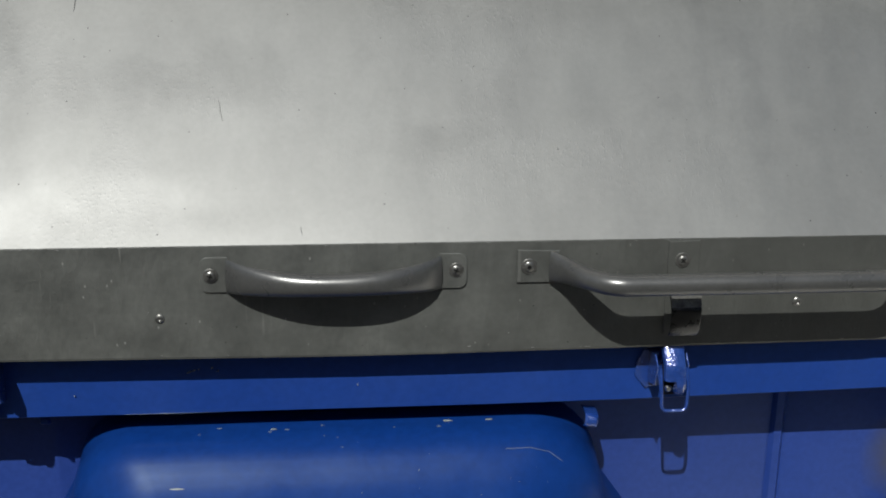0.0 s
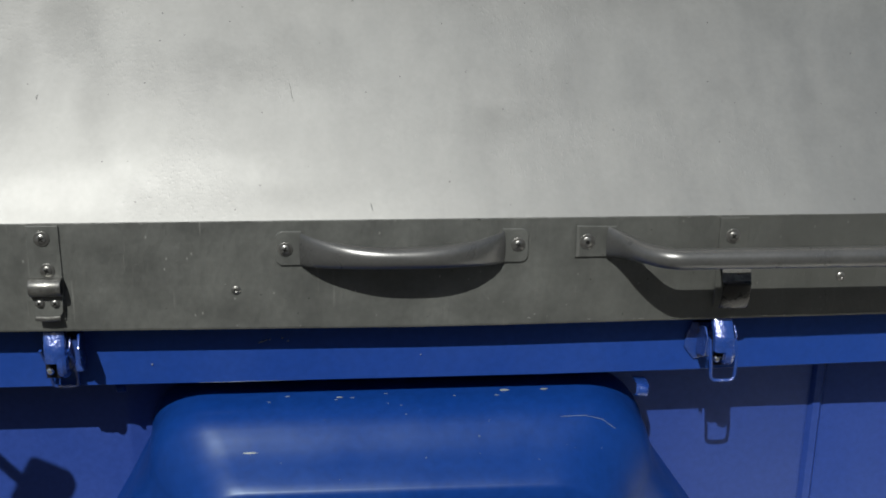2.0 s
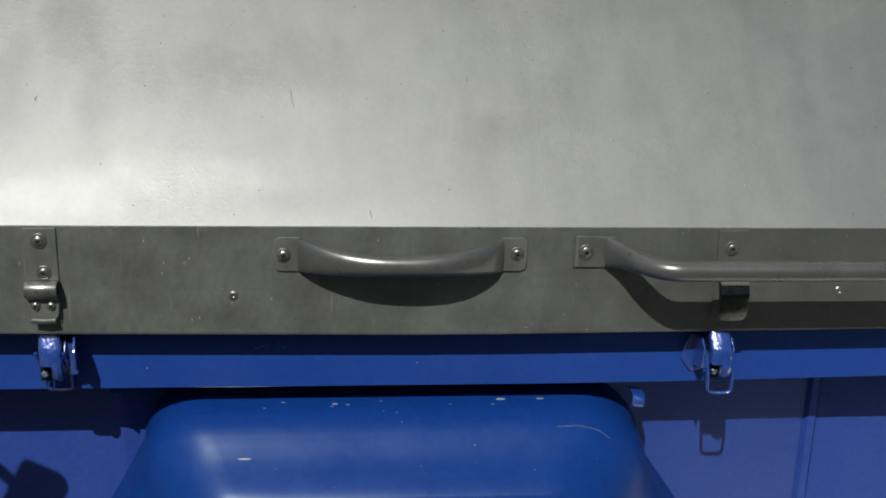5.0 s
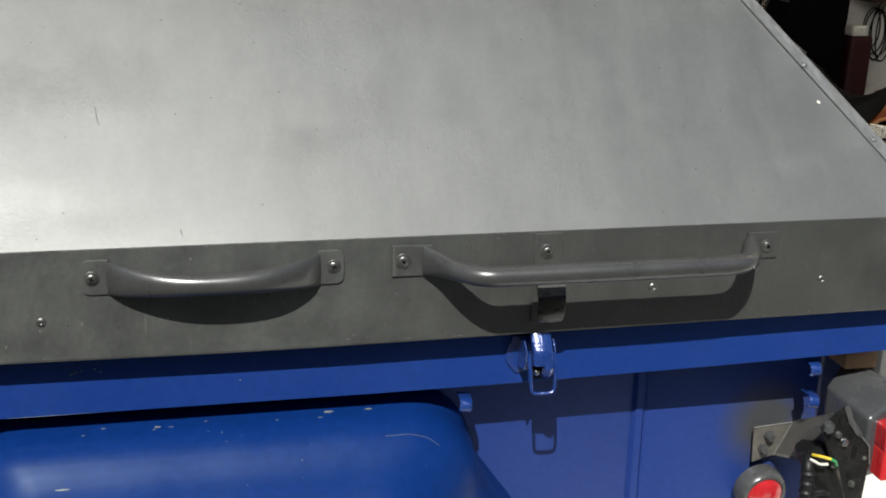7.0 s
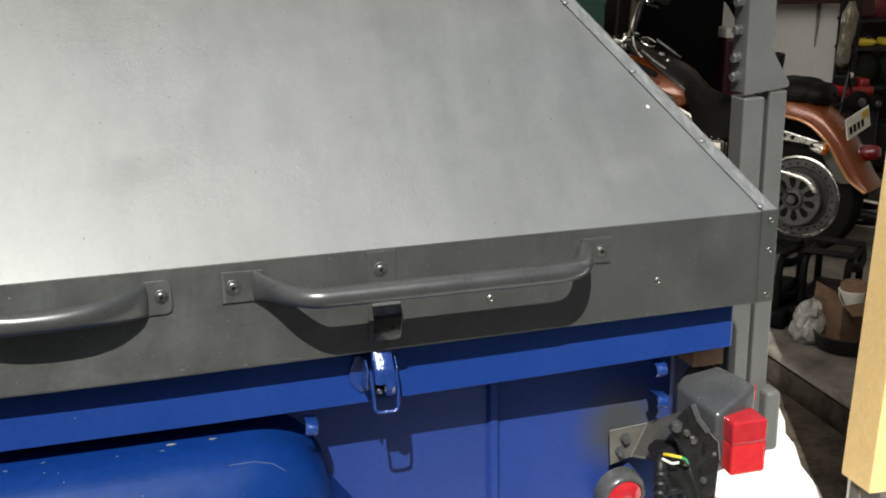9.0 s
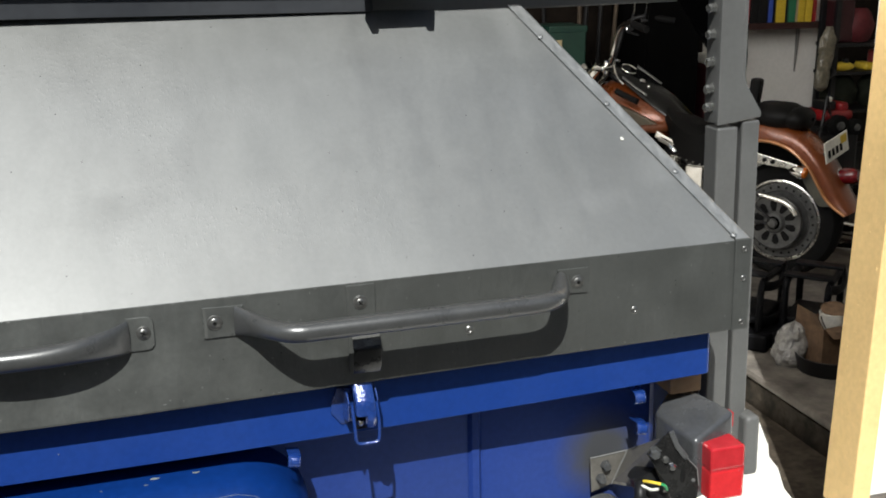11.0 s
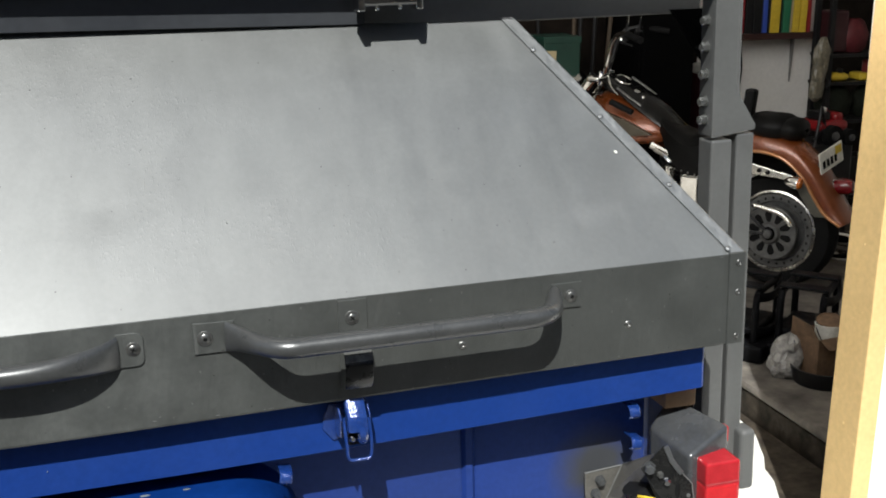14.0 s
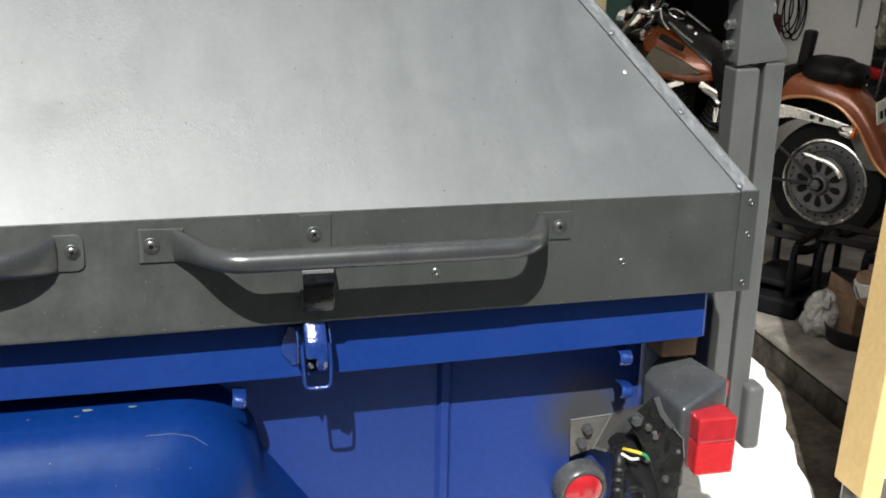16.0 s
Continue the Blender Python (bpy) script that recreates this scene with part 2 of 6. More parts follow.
# Puts the skirt's fall in brightness along x into its colour.
dimmed_along_x(M_SKIRT, 0.35, 0.95, (0.030, 0.031, 0.028), 0.55)
M_TUBE = surface("grey_tube_paint", (0.080, 0.081, 0.080), 0.31, 0.50, (0.100, 0.100, 0.098), 14, 0.5, 0.08, 160, 0.15, 260, 0.0005, 0.06)
M_RACK = surface("grey_rack_paint", (0.085, 0.085, 0.082), 0.40, 0.0, (0.112, 0.112, 0.108), 6, 0.6, 0.05, 90, 0.1, 160, 0.0006, 0.08)
M_DECK = surface("dark_deck_paint", (0.020, 0.022, 0.026), 0.5, 0.0, (0.028, 0.030, 0.034), 5, 0.6)
M_HOUSING = surface("dark_housing_paint", (0.050, 0.051, 0.051), 0.27, 0.0, (0.072, 0.073, 0.074), 20, 0.7, 0.12, 120, 0.3, 60, 0.001, 0.08)
M_STEEL = surface("worn_steel", (0.21, 0.21, 0.20), 0.36, 0.8, (0.07, 0.068, 0.062), 60, 0.8, 0.2, 300, 0.2, 300, 0.0003, 0.1)
M_BOLT = surface("bright_zinc_bolt", (0.46, 0.46, 0.44), 0.26, 0.9, (0.25, 0.25, 0.24), 60, 0.7)
M_CASE = surface("glossy_dark_case", (0.043, 0.044, 0.045), 0.24, 0.0, (0.056, 0.058, 0.061), 18, 0.8, 0.10, 120, 0.35, 50, 0.0014, 0.07, 0.9)
M_BRACKET = surface("dusty_grey_bracket", (0.080, 0.075, 0.066), 0.40, 0.0, (0.12, 0.112, 0.098), 22, 0.8, 0.15, 140, 0.3, 80, 0.001, 0.08)
M_SATIN = surface("satin_black_plate", (0.009, 0.009, 0.0088), 0.26, 0.0, (0.018, 0.0175, 0.0165), 26, 0.7, 0.15, 140, 0.3, 80, 0.001, 0.08, 0.35)
# Pale tone for bare paint chips and for the rim edge's painted glint.
M_CHIP_GLINT = surface("chip_and_glint_pale", (0.11, 0.14, 0.19), 0.5)
M_SCUFF = surface("scuffed_primer", (0.20, 0.22, 0.22), 0.6)
M_BARE = surface("rubbed_grey_paint", (0.15, 0.15, 0.145), 0.45)
# Near-black for shaded gaps and background, and the hub's own black.
M_FLAT_BLACK = surface("flat_black_fill", (0.0018, 0.0018, 0.0018), 0.85, 0.0, (0.003, 0.003, 0.003), 12, 0.6, specular=0.02)
# Near-black; on sockets, slots and holes it paints the shade inside.
M_DARK = surface("dark_recess", (0.008, 0.008, 0.008), 0.8, specular=0.1)
M_BLUE = surface("blue_paint", (0.0080, 0.0325, 0.172), 0.36, 0.0, (0.0140, 0.0410, 0.188), 7, 0.6, 0.08, 80, 0.10, 30, 0.0010, 0.06, 0.24)
M_BLUE.node_tree.nodes["Principled BSDF"].inputs["Specular Tint"].default_value = (0.55, 0.80, 1.0, 1)
# Darker copy of the blue paint, fitted to the fender's brightness.
M_FENDER = surface("darker_blue_fender_paint", (0.0021, 0.0200, 0.114), 0.34, 0.0, (0.0030, 0.0240, 0.128), 6, 0.6, 0.10, 70, 0.12, 22, 0.0012, 0.06, 0.21)
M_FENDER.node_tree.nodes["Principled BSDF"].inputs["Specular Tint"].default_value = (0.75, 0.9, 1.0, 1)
M_LATCH = surface("blue_latch_paint", (0.010, 0.040, 0.20), 0.24, 0.25, (0.020, 0.060, 0.24), 30, 0.4, 0.12, 200, 0.7, 110, 0.0030, 0.06, 1.0, coat=1.0)
M_CHROME = surface("chrome", (0.78, 0.77, 0.74), 0.09, 1.0, (0.5, 0.5, 0.48), 20, 0.5, 0.05, 80, 0.05, 60, 0.0005, 0.05)
M_BLACK = surface("black_plastic", (0.007, 0.007, 0.0075), 0.45, 0.0, (0.012, 0.012, 0.012), 12, 0.6, specular=0.3)
M_RUBBER = surface("tyre_rubber", (0.0055, 0.0055, 0.0055), 0.75, 0.0, (0.009, 0.0088, 0.0085), 15, 0.6, specular=0.1)
M_RED = surface("red_lens", (0.43, 0.020, 0.026), 0.16, 0.0, (0.34, 0.012, 0.017), 40, 0.9, 0.10, 160, 0.5, 60, 0.0015, 0.04, 0.5, coat=0.5)
M_BRIGHTRED = surface("bright_red_lens", (0.55, 0.022, 0.026), 0.16, 0.0, (0.46, 0.016, 0.020), 40, 0.9, 0.10, 160, 0.5, 60, 0.0015, 0.04, 0.5, coat=0.5)
M_REDPAINT = surface("red_paint", (0.22, 0.008, 0.010), 0.35, 0.0, None, 8, 0.5)
M_ORANGE = surface("copper_orange_paint", (0.17, 0.042, 0.009), 0.28, 0.25, (0.125, 0.030, 0.006), 6, 0.6, coat=0.5)
M_AMBER = surface("amber_lens", (0.5, 0.12, 0.01), 0.15, coat=0.5)
M_LEATHER = surface("black_leather", (0.0035, 0.0035, 0.0035), 0.5, 0.0, (0.006, 0.0055, 0.005), 10, 0.6, 0.2, 120, 0.5, 90, 0.002, 0.1, 0.12)
M_CONCRETE = surface("driveway_concrete", (0.74, 0.72, 0.67), 0.85, 0.0, (0.62, 0.60, 0.55), 1.6, 0.7, 0.12, 40, 0.4, 60, 0.003)
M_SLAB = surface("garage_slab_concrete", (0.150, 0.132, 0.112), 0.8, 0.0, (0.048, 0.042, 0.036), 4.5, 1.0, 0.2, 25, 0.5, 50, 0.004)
M_PALE = surface("swept_floor_concrete", (0.42, 0.39, 0.35), 0.8, 0.0, (0.30, 0.28, 0.25), 3.0, 0.8, 0.15, 30, 0.4, 50, 0.003)
M_RISER = surface("dark_brown_slab_face", (0.040, 0.032, 0.023), 0.8, 0.0, (0.008, 0.007, 0.006), 9, 0.9, 0.35, 30, 0.6, 40, 0.006, 0.1, 0.12)
M_STAIN_SHADE = surface("stained_shaded_concrete", (0.075, 0.060, 0.044), 0.8, 0.0, (0.020, 0.016, 0.012), 7, 1.0, 0.3, 35, 0.6, 45, 0.006, 0.1, 0.2)
M_SOIL = surface("yard_ground", (0.055, 0.053, 0.05), 0.9, 0.0, (0.04, 0.04, 0.035), 0.5, 0.8, 0.25, 12, 0.6, 20, 0.02)
M_YELLOW = surface("cream_yellow_paint", (0.72, 0.50, 0.22), 0.6, 0.0, (0.62, 0.42, 0.18), 5, 0.6, 0.06, 60, 0.5, 28, 0.003)
M_WHITE = surface("white_wall_paint", (0.82, 0.80, 0.76), 0.7, 0.0, (0.68, 0.66, 0.61), 2, 0.6, 0.04, 40, 0.3, 40, 0.002)
M_YARD = surface("brown_render", (0.16, 0.13, 0.10), 0.9, 0.0, (0.12, 0.10, 0.08), 1.5, 0.7)
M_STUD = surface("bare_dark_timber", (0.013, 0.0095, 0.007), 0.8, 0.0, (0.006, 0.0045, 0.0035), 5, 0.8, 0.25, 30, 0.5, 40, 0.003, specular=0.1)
M_CARD = surface("brown_cardboard", (0.36, 0.22, 0.11), 0.8, 0.0, (0.28, 0.17, 0.09), 6, 0.7)
M_PLATE = surface("pale_plate", (0.62, 0.61, 0.55), 0.4, 0.0, (0.5, 0.48, 0.42), 14, 0.6)
M_PLASTIC = surface("clear_grey_bag", (0.30, 0.29, 0.27), 0.25, 0.0, (0.13, 0.125, 0.12), 18, 0.9, 0.2, 60, 0.8, 35, 0.006)
M_GREEN = surface("green_box", (0.006, 0.034, 0.022), 0.5, 0.0, (0.004, 0.022, 0.014), 8, 0.6)
M_TAN = surface("tan_box_side", (0.42, 0.34, 0.19), 0.6)
M_BOOKBLUE = surface("blue_cover", (0.03, 0.07, 0.35), 0.5)
M_BOOKYELLOW = surface("yellow_cover", (0.60, 0.42, 0.03), 0.5)
M_BOOKGREEN = surface("green_cover", (0.02, 0.15, 0.07), 0.5)
M_WIREY = surface("yellow_wire", (0.7, 0.5, 0.04), 0.4)
M_WIREG = surface("green_wire", (0.03, 0.28, 0.10), 0.4)


def with_overspray(base, centre, radius, colour):
    """A copy of a paint with a soft-edged dusting of another paint round a point of the panel."""
    m = base.copy()
    m.name = "blue_paint_with_grey_overspray"
    n, l = m.node_tree.nodes, m.node_tree.links.new
    b = n["Principled BSDF"]
    source = b.inputs["Base Color"].links[0].from_socket
    tc = n.new("ShaderNodeTexCoord")
    away = n.new("ShaderNodeVectorMath")
    away.operation = "DISTANCE"
    away.inputs[1].default_value = centre
    l(tc.outputs["Object"], away.inputs[0])
    rag = n.new("ShaderNodeTexNoise")
    rag.inputs["Scale"].default_value, rag.inputs["Detail"].default_value = 30, 6
    l(tc.outputs["Object"], rag.inputs["Vector"])
    add = n.new("ShaderNodeMath")
    add.operation = "MULTIPLY_ADD"
    add.inputs[1].default_value = 0.03
    l(rag.outputs[0], add.inputs[0]), l(away.outputs["Value"], add.inputs[2])
    fall = n.new("ShaderNodeMapRange")
    fall.inputs[1].default_value, fall.inputs[2].default_value, fall.inputs[3].default_value, fall.inputs[4].default_value = radius * 0.6, radius * 1.45, 0.95, 0.0
    l(add.outputs[0], fall.inputs[0])
    mix = n.new("ShaderNodeMix")
    mix.data_type = "RGBA"
    mix.inputs[7].default_value = (*colour, 1)
    l(fall.outputs[0], mix.inputs[0]), l(source, mix.inputs[6]), l(mix.outputs[2], b.inputs["Base Color"])
    return m


# ---- shapes ----
def box(bm, lo, hi, bevel=0.0, seg=2, turn=None):
    lo, hi = Vector(lo), Vector(hi)
    m = Matrix.Translation((lo + hi) / 2) @ (turn or Matrix()) @ Matrix.Diagonal((*(hi - lo), 1))
    made = bmesh.ops.create_cube(bm, size=1, matrix=m)["verts"]
    if bevel:
        edges = list({e for v in made for e in v.link_edges})
        bmesh.ops.bevel(bm, geom=edges, offset=bevel, segments=seg, affect="EDGES", profile=0.5)
    return bm


def prism(bm, outline, direction, bevel=0.0):
    """A flat outline of points, made solid along a vector."""
    d = Vector(direction)
    a = [bm.verts.new(Vector(p)) for p in outline]
    b = [bm.verts.new(Vector(p) + d) for p in outline]
    n = len(a)
    faces = [bm.faces.new(a), bm.faces.new(b[::-1])]
    for i in range(n):
        faces.append(bm.faces.new((a[i], b[i], b[(i + 1) % n], a[(i + 1) % n])))
    bmesh.ops.recalc_face_normals(bm, faces=faces)
    if bevel:
        bmesh.ops.bevel(bm, geom=list({e for f in faces for e in f.edges}), offset=bevel, segments=2, affect="EDGES", profile=0.5)
    return bm


def revolve(bm, profile, origin, axis, sides=20, caps=True):
    """A profile of (distance along the axis, radius), turned about the axis."""
    q = Vector((0, 0, 1)).rotation_difference(Vector(axis).normalized()).to_matrix()
    o = Vector(origin)
    rings = []
    for d, r in profile:
        rings.append([bm.verts.new(o + q @ Vector((r * math.cos(2 * math.pi * k / sides), r * math.sin(2 * math.pi * k / sides), d))) for k in range(sides)])
    faces = []
    for a, b in zip(rings, rings[1:]):
        for k in range(sides):
            faces.append(bm.faces.new((a[k], a[(k + 1) % sides], b[(k + 1) % sides], b[k])))
    if caps:
        faces += [bm.faces.new(rings[0][::-1]), bm.faces.new(rings[-1])]
    for f in faces:
        f.smooth = True
    bmesh.ops.recalc_face_normals(bm, faces=faces)
    return bm


def pipe(bm, points, radius, sides=12, closed=False, up=(0, 0, 1)):
    """A round bar along points; radius is one number, or (across, up) for each point."""
    pts = [Vector(p) for p in points]
    n = len(pts)
    radii = radius if isinstance(radius, list) else [(radius, radius)] * n
    rings = []
    side = None
    for i, p in enumerate(pts):
        a, b = (pts[(i - 1) % n], pts[(i + 1) % n]) if closed else (pts[max(i - 1, 0)], pts[min(i + 1, n - 1)])
        t = (b - a).normalized()
        if side is None:
            side = t.cross(Vector(up))
            side = side if side.length > 1e-4 else t.cross(Vector((1, 0, 0)))
        side = (side - t * side.dot(t)).normalized()
        top = side.cross(t).normalized()
        ra, rb = radii[i]
        rings.append([bm.verts.new(p + side * ra * math.cos(2 * math.pi * k / sides) + top * rb * math.sin(2 * math.pi * k / sides)) for k in range(sides)])
    faces = []
    pairs = list(zip(rings, rings[1:])) + ([(rings[-1], rings[0])] if closed else [])
    for a, b in pairs:
        for k in range(sides):
            faces.append(bm.faces.new((a[k], a[(k + 1) % sides], b[(k + 1) % sides], b[k])))
    if not closed:
        faces += [bm.faces.new(rings[0][::-1]), bm.faces.new(rings[-1])]
    for f in faces:
        f.smooth = True
    bmesh.ops.recalc_face_normals(bm, faces=faces)
    return bm


def bend(points, radius, steps=6):
    """Rounds the corners of a line of points."""
    pts = [Vector(p) for p in points]
    out = [pts[0]]
    for a, b, c in zip(pts, pts[1:], pts[2:]):
        u, v = (a - b), (c - b)
        r = min(radius, u.length * 0.49, v.length * 0.49)
        p, q = b + u.normalized() * r, b + v.normalized() * r
        for k in range(steps + 1):
            t = k / steps
            out.append(p * (1 - t) ** 2 + b * 2 * t * (1 - t) + q * t * t)
    return out + [pts[-1]]


def sheet(bm, rows, thickness=0.0, smooth=True):
    """A skin through rows of points."""
    grid = [[bm.verts.new(Vector(p)) for p in r] for r in rows]
    faces = []
    for a, b in zip(grid, grid[1:]):
        for k in range(len(a) - 1):
            faces.append(bm.faces.new((a[k], a[k + 1], b[k + 1], b[k])))
    for f in faces:
        f.smooth = smooth
    bmesh.ops.recalc_face_normals(bm, faces=faces)
    if thickness:
        bmesh.ops.solidify(bm, geom=faces, thickness=thickness)
    return bm


def part(name, bm, material, parent, label=""):
    for e in bm.edges:
        if len(e.link_faces) == 2 and e.calc_face_angle(0) > 0.6:
            e.smooth = False
    me = bpy.data.meshes.new(name)
    bm.to_mesh(me)
    bm.free()
    me.materials.append(material)
    ob = new(name, me)
    if parent is not None:
        ob.parent = parent
    if label:
        tagged(ob, label)
    return ob


def thing(name, label, category, m=None, group="", kind=""):
    ob = tagged(new(name), label, category, group, kind)
    ob.empty_display_size = 0.05
    ob.matrix_world = m or Matrix()
    return ob


def N():
    return bmesh.new()


def screw(parent, at, r=0.0085, washer=0.013, axis=(0, -1, 0), cross=True):
    bm = N()
    revolve(bm, [(0, washer), (0.0016, washer), (0.0022, washer - 0.001), (0.0022, r), (0.0042, r), (0.0058, r * 0.75), (0.0064, r * 0.35)], at, axis, 18)
    s = part("screw", bm, M_STEEL, parent)
    bm = N()
    a = Vector(axis).normalized()
    c = Vector(at) + a * 0.0056
    tilt = Matrix.Rotation(random.uniform(0, 1.5), 4, a)
    side = a.cross(Vector((0, 0, 1))) if abs(a.z) < 0.9 else Vector((1, 0, 0))
    q = Matrix((side, a.cross(side), a)).transposed().to_4x4()
    if cross:
        for k in (0, 90):
            box(bm, (-r * 0.6, -r * 0.13, -0.0012), (r * 0.6, r * 0.13, 0.0012), turn=Matrix.Rotation(radians(k), 4, "Z"))
    else:
        revolve(bm, [(-0.001, r * 0.42), (0.0012, r * 0.42)], (0, 0, 0), (0, 0, 1), 6)
    bm.transform(Matrix.Translation(c) @ tilt @ q)
    part("socket", bm, M_DARK, s)
    return s


def rivet(parent, at, axis=(0, -1, 0), r=0.0075, mat=None):
    bm = N()
    revolve(bm, [(-0.001, r), (0.0006, r), (0.0022, r * 0.8), (0.0028, r * 0.45), (0.0016, r * 0.32), (0.0008, r * 0.1)], at, axis, 14)
    return part("rivet", bm, mat or M_STEEL, parent)


# ---- setting ----
def slab(name, lo, hi, mat, label, category, bevel=0.0):
    bm = box(N(), lo, hi, bevel)
    return tagged(part(name, bm, mat, None), label, category, kind="structure")


# Yard is out of view, kept dark to limit light bounced upwards.
bm = N()
sheet(bm, [[(-300, -300, -0.13), (300, -300, -0.13)], [(-300, 300, -0.13), (300, 300, -0.13)]], smooth=False)
tagged(part("ground", bm, M_SOIL, None), "unseen yard ground kept dark to limit bounce", "ground", kind="structure")
# Driveway's unseen near edges are tuned for bounced light.
slab("driveway", (0.85, 0.90, -0.30), (9, 6.9, -0.12), M_CONCRETE, "sunlit pale concrete driveway in front of garage", "driveway")
slab("floor_1", (-6.0, 3.9, -0.2), (2.76, 6.0, 0.006), M_PALE, "worn concrete garage floor", "floor")
# Slab's upright face, mottled from dark brown to near-black.
slab("floor_4", (2.768, 2.36, -0.2), (6.0, 6.0, -0.012), M_RISER, "dark brown face of garage slab", "floor", 0.004)
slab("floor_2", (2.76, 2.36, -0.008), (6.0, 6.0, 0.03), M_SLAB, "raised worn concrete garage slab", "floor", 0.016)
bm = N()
# Left edge follows the jamb's shadow line: dark stain and painted shade together.
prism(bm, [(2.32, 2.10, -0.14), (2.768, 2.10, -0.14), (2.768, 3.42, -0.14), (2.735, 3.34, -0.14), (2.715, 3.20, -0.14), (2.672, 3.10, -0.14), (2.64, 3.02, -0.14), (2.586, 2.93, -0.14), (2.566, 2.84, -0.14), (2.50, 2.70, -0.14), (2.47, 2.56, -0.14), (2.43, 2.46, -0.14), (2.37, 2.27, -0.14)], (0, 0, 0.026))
tagged(part("floor_3", bm, M_STAIN_SHADE, None), "dark strip of stain and painted shade at garage mouth", "floor", kind="structure")
# Unseen wall behind the viewpoint, added to block the low sky.
slab("wall_sky_block", (-14, -6.2, -0.1), (14, -6.0, 4.6), M_YARD, "unseen brown wall blocking low sky", "wall")
slab("wall_back", (-6.0, 6.0, -0.1), (6.0, 6.12, 3.6), M_WHITE, "dingy white painted garage back wall", "wall")
# Dark boards added over the white wall, standing in for dark clutter.
slab("cladding", (-6.0, 5.96, -0.1), (3.93, 6.0, 2.4), M_STUD, "dark board added in front of garage back wall", "wall cladding")
slab("cladding", (4.78, 5.96, -0.1), (6.0, 6.0, 2.4), M_STUD, "dark board added behind shelving", "wall cladding")
# Side walls, ceiling and header are unseen; white to bounce light inside.
slab("wall_right", (6.0, 2.32, -0.1), (6.12, 6.12, 3.6), M_WHITE, "white painted garage side wall", "wall")
slab("wall_left", (-6.12, 2.32, -0.1), (-6.0, 6.12, 3.6), M_WHITE, "white painted garage side wall", "wall")
slab("ceiling", (-6.12, 2.2, 3.6), (6.12, 6.12, 3.7), M_WHITE, "white boarded garage ceiling", "ceiling")
slab("wall_front", (2.43, 2.27, -0.13), (6.12, 2.36, 3.6), M_WHITE, "sunlit white outside wall beside garage door", "wall")
slab("header", (-6.12, 2.27, 3.4), (2.40, 2.36, 3.6), M_WHITE, "white wall over garage opening", "wall")
slab("kerb", (2.365, 2.215, -0.14), (2.80, 2.268, 0.073), M_SLAB, "short grey concrete plinth under door jamb", "kerb", 0.006)
bm = N()
prism(bm, [(2.352, 2.30, 0.072), (2.352, 2.165, 0.075), (2.352, 2.165, 3.41), (2.352, 2.30, 3.41)], (0.06, 0, 0), 0.004)
bm.transform(Matrix.Translation((2.354, 2.2, 0.1)) @ Matrix.Rotation(radians(1.2), 4, "Y") @ Matrix.Translation((-2.35, -2.2, -0.1)))
jamb = tagged(part("trim", bm, M_YELLOW, None), "cream-yellow painted timber door jamb with blistered paint", "door jamb", kind="structure")
blisters = random.Random(21)
for k in range(34):
    y, z = blisters.uniform(2.175, 2.293), blisters.uniform(0.15, 2.1)
    x = 2.3555 + (z - 0.1) * math.tan(radians(1.2))
    r = blisters.uniform(0.0010, 0.0030)
    bm = revolve(N(), [(-0.0008, r), (0.0002, r * 0.92), (0.0007, r * 0.5)], (0, 0, 0), (-1, 0, 0), 8)
    bm.transform(Matrix.Translation((x, y, z)) @ Matrix.Diagonal((1, 1, blisters.uniform(1.0, 2.6), 1)))
    part("paint_blister", bm, M_YELLOW, jamb)

# ---- truck ----
TRUCK = Matrix.Translation((0, 1.70, 1.0)) @ Matrix.Rotation(radians(-1.39), 4, "Y") @ Matrix.Translation((0, 0, -1.0))
LOW = TRUCK @ Matrix.Translation((-0.012, 0, 0))
HIGH = TRUCK @ Matrix.Translation((0.025, 0, 0))
WALL, LIP, SIDE = 0.165, 0.054, 0.180
truck = thing("pickup_truck", "bright blue painted steel truck tub parked in sun", "truck", TRUCK)
# Paler, more violet copy of the blue paint, for the tub side.
M_TUB_BLUE = surface("pale_violet_blue_tub_paint", (0.0140, 0.0350, 0.166), 0.36, 0.0, (0.0210, 0.0430, 0.180), 5, 0.6, 0.08, 80, 0.12, 26, 0.0012, 0.06, 0.26)
M_TUB_BLUE.node_tree.nodes["Principled BSDF"].inputs["Specular Tint"].default_value = (0.7, 0.85, 1.0, 1)
M_TUB = with_overspray(M_TUB_BLUE, (1.42, SIDE, 0.50), 0.10, (0.050, 0.050, 0.047))


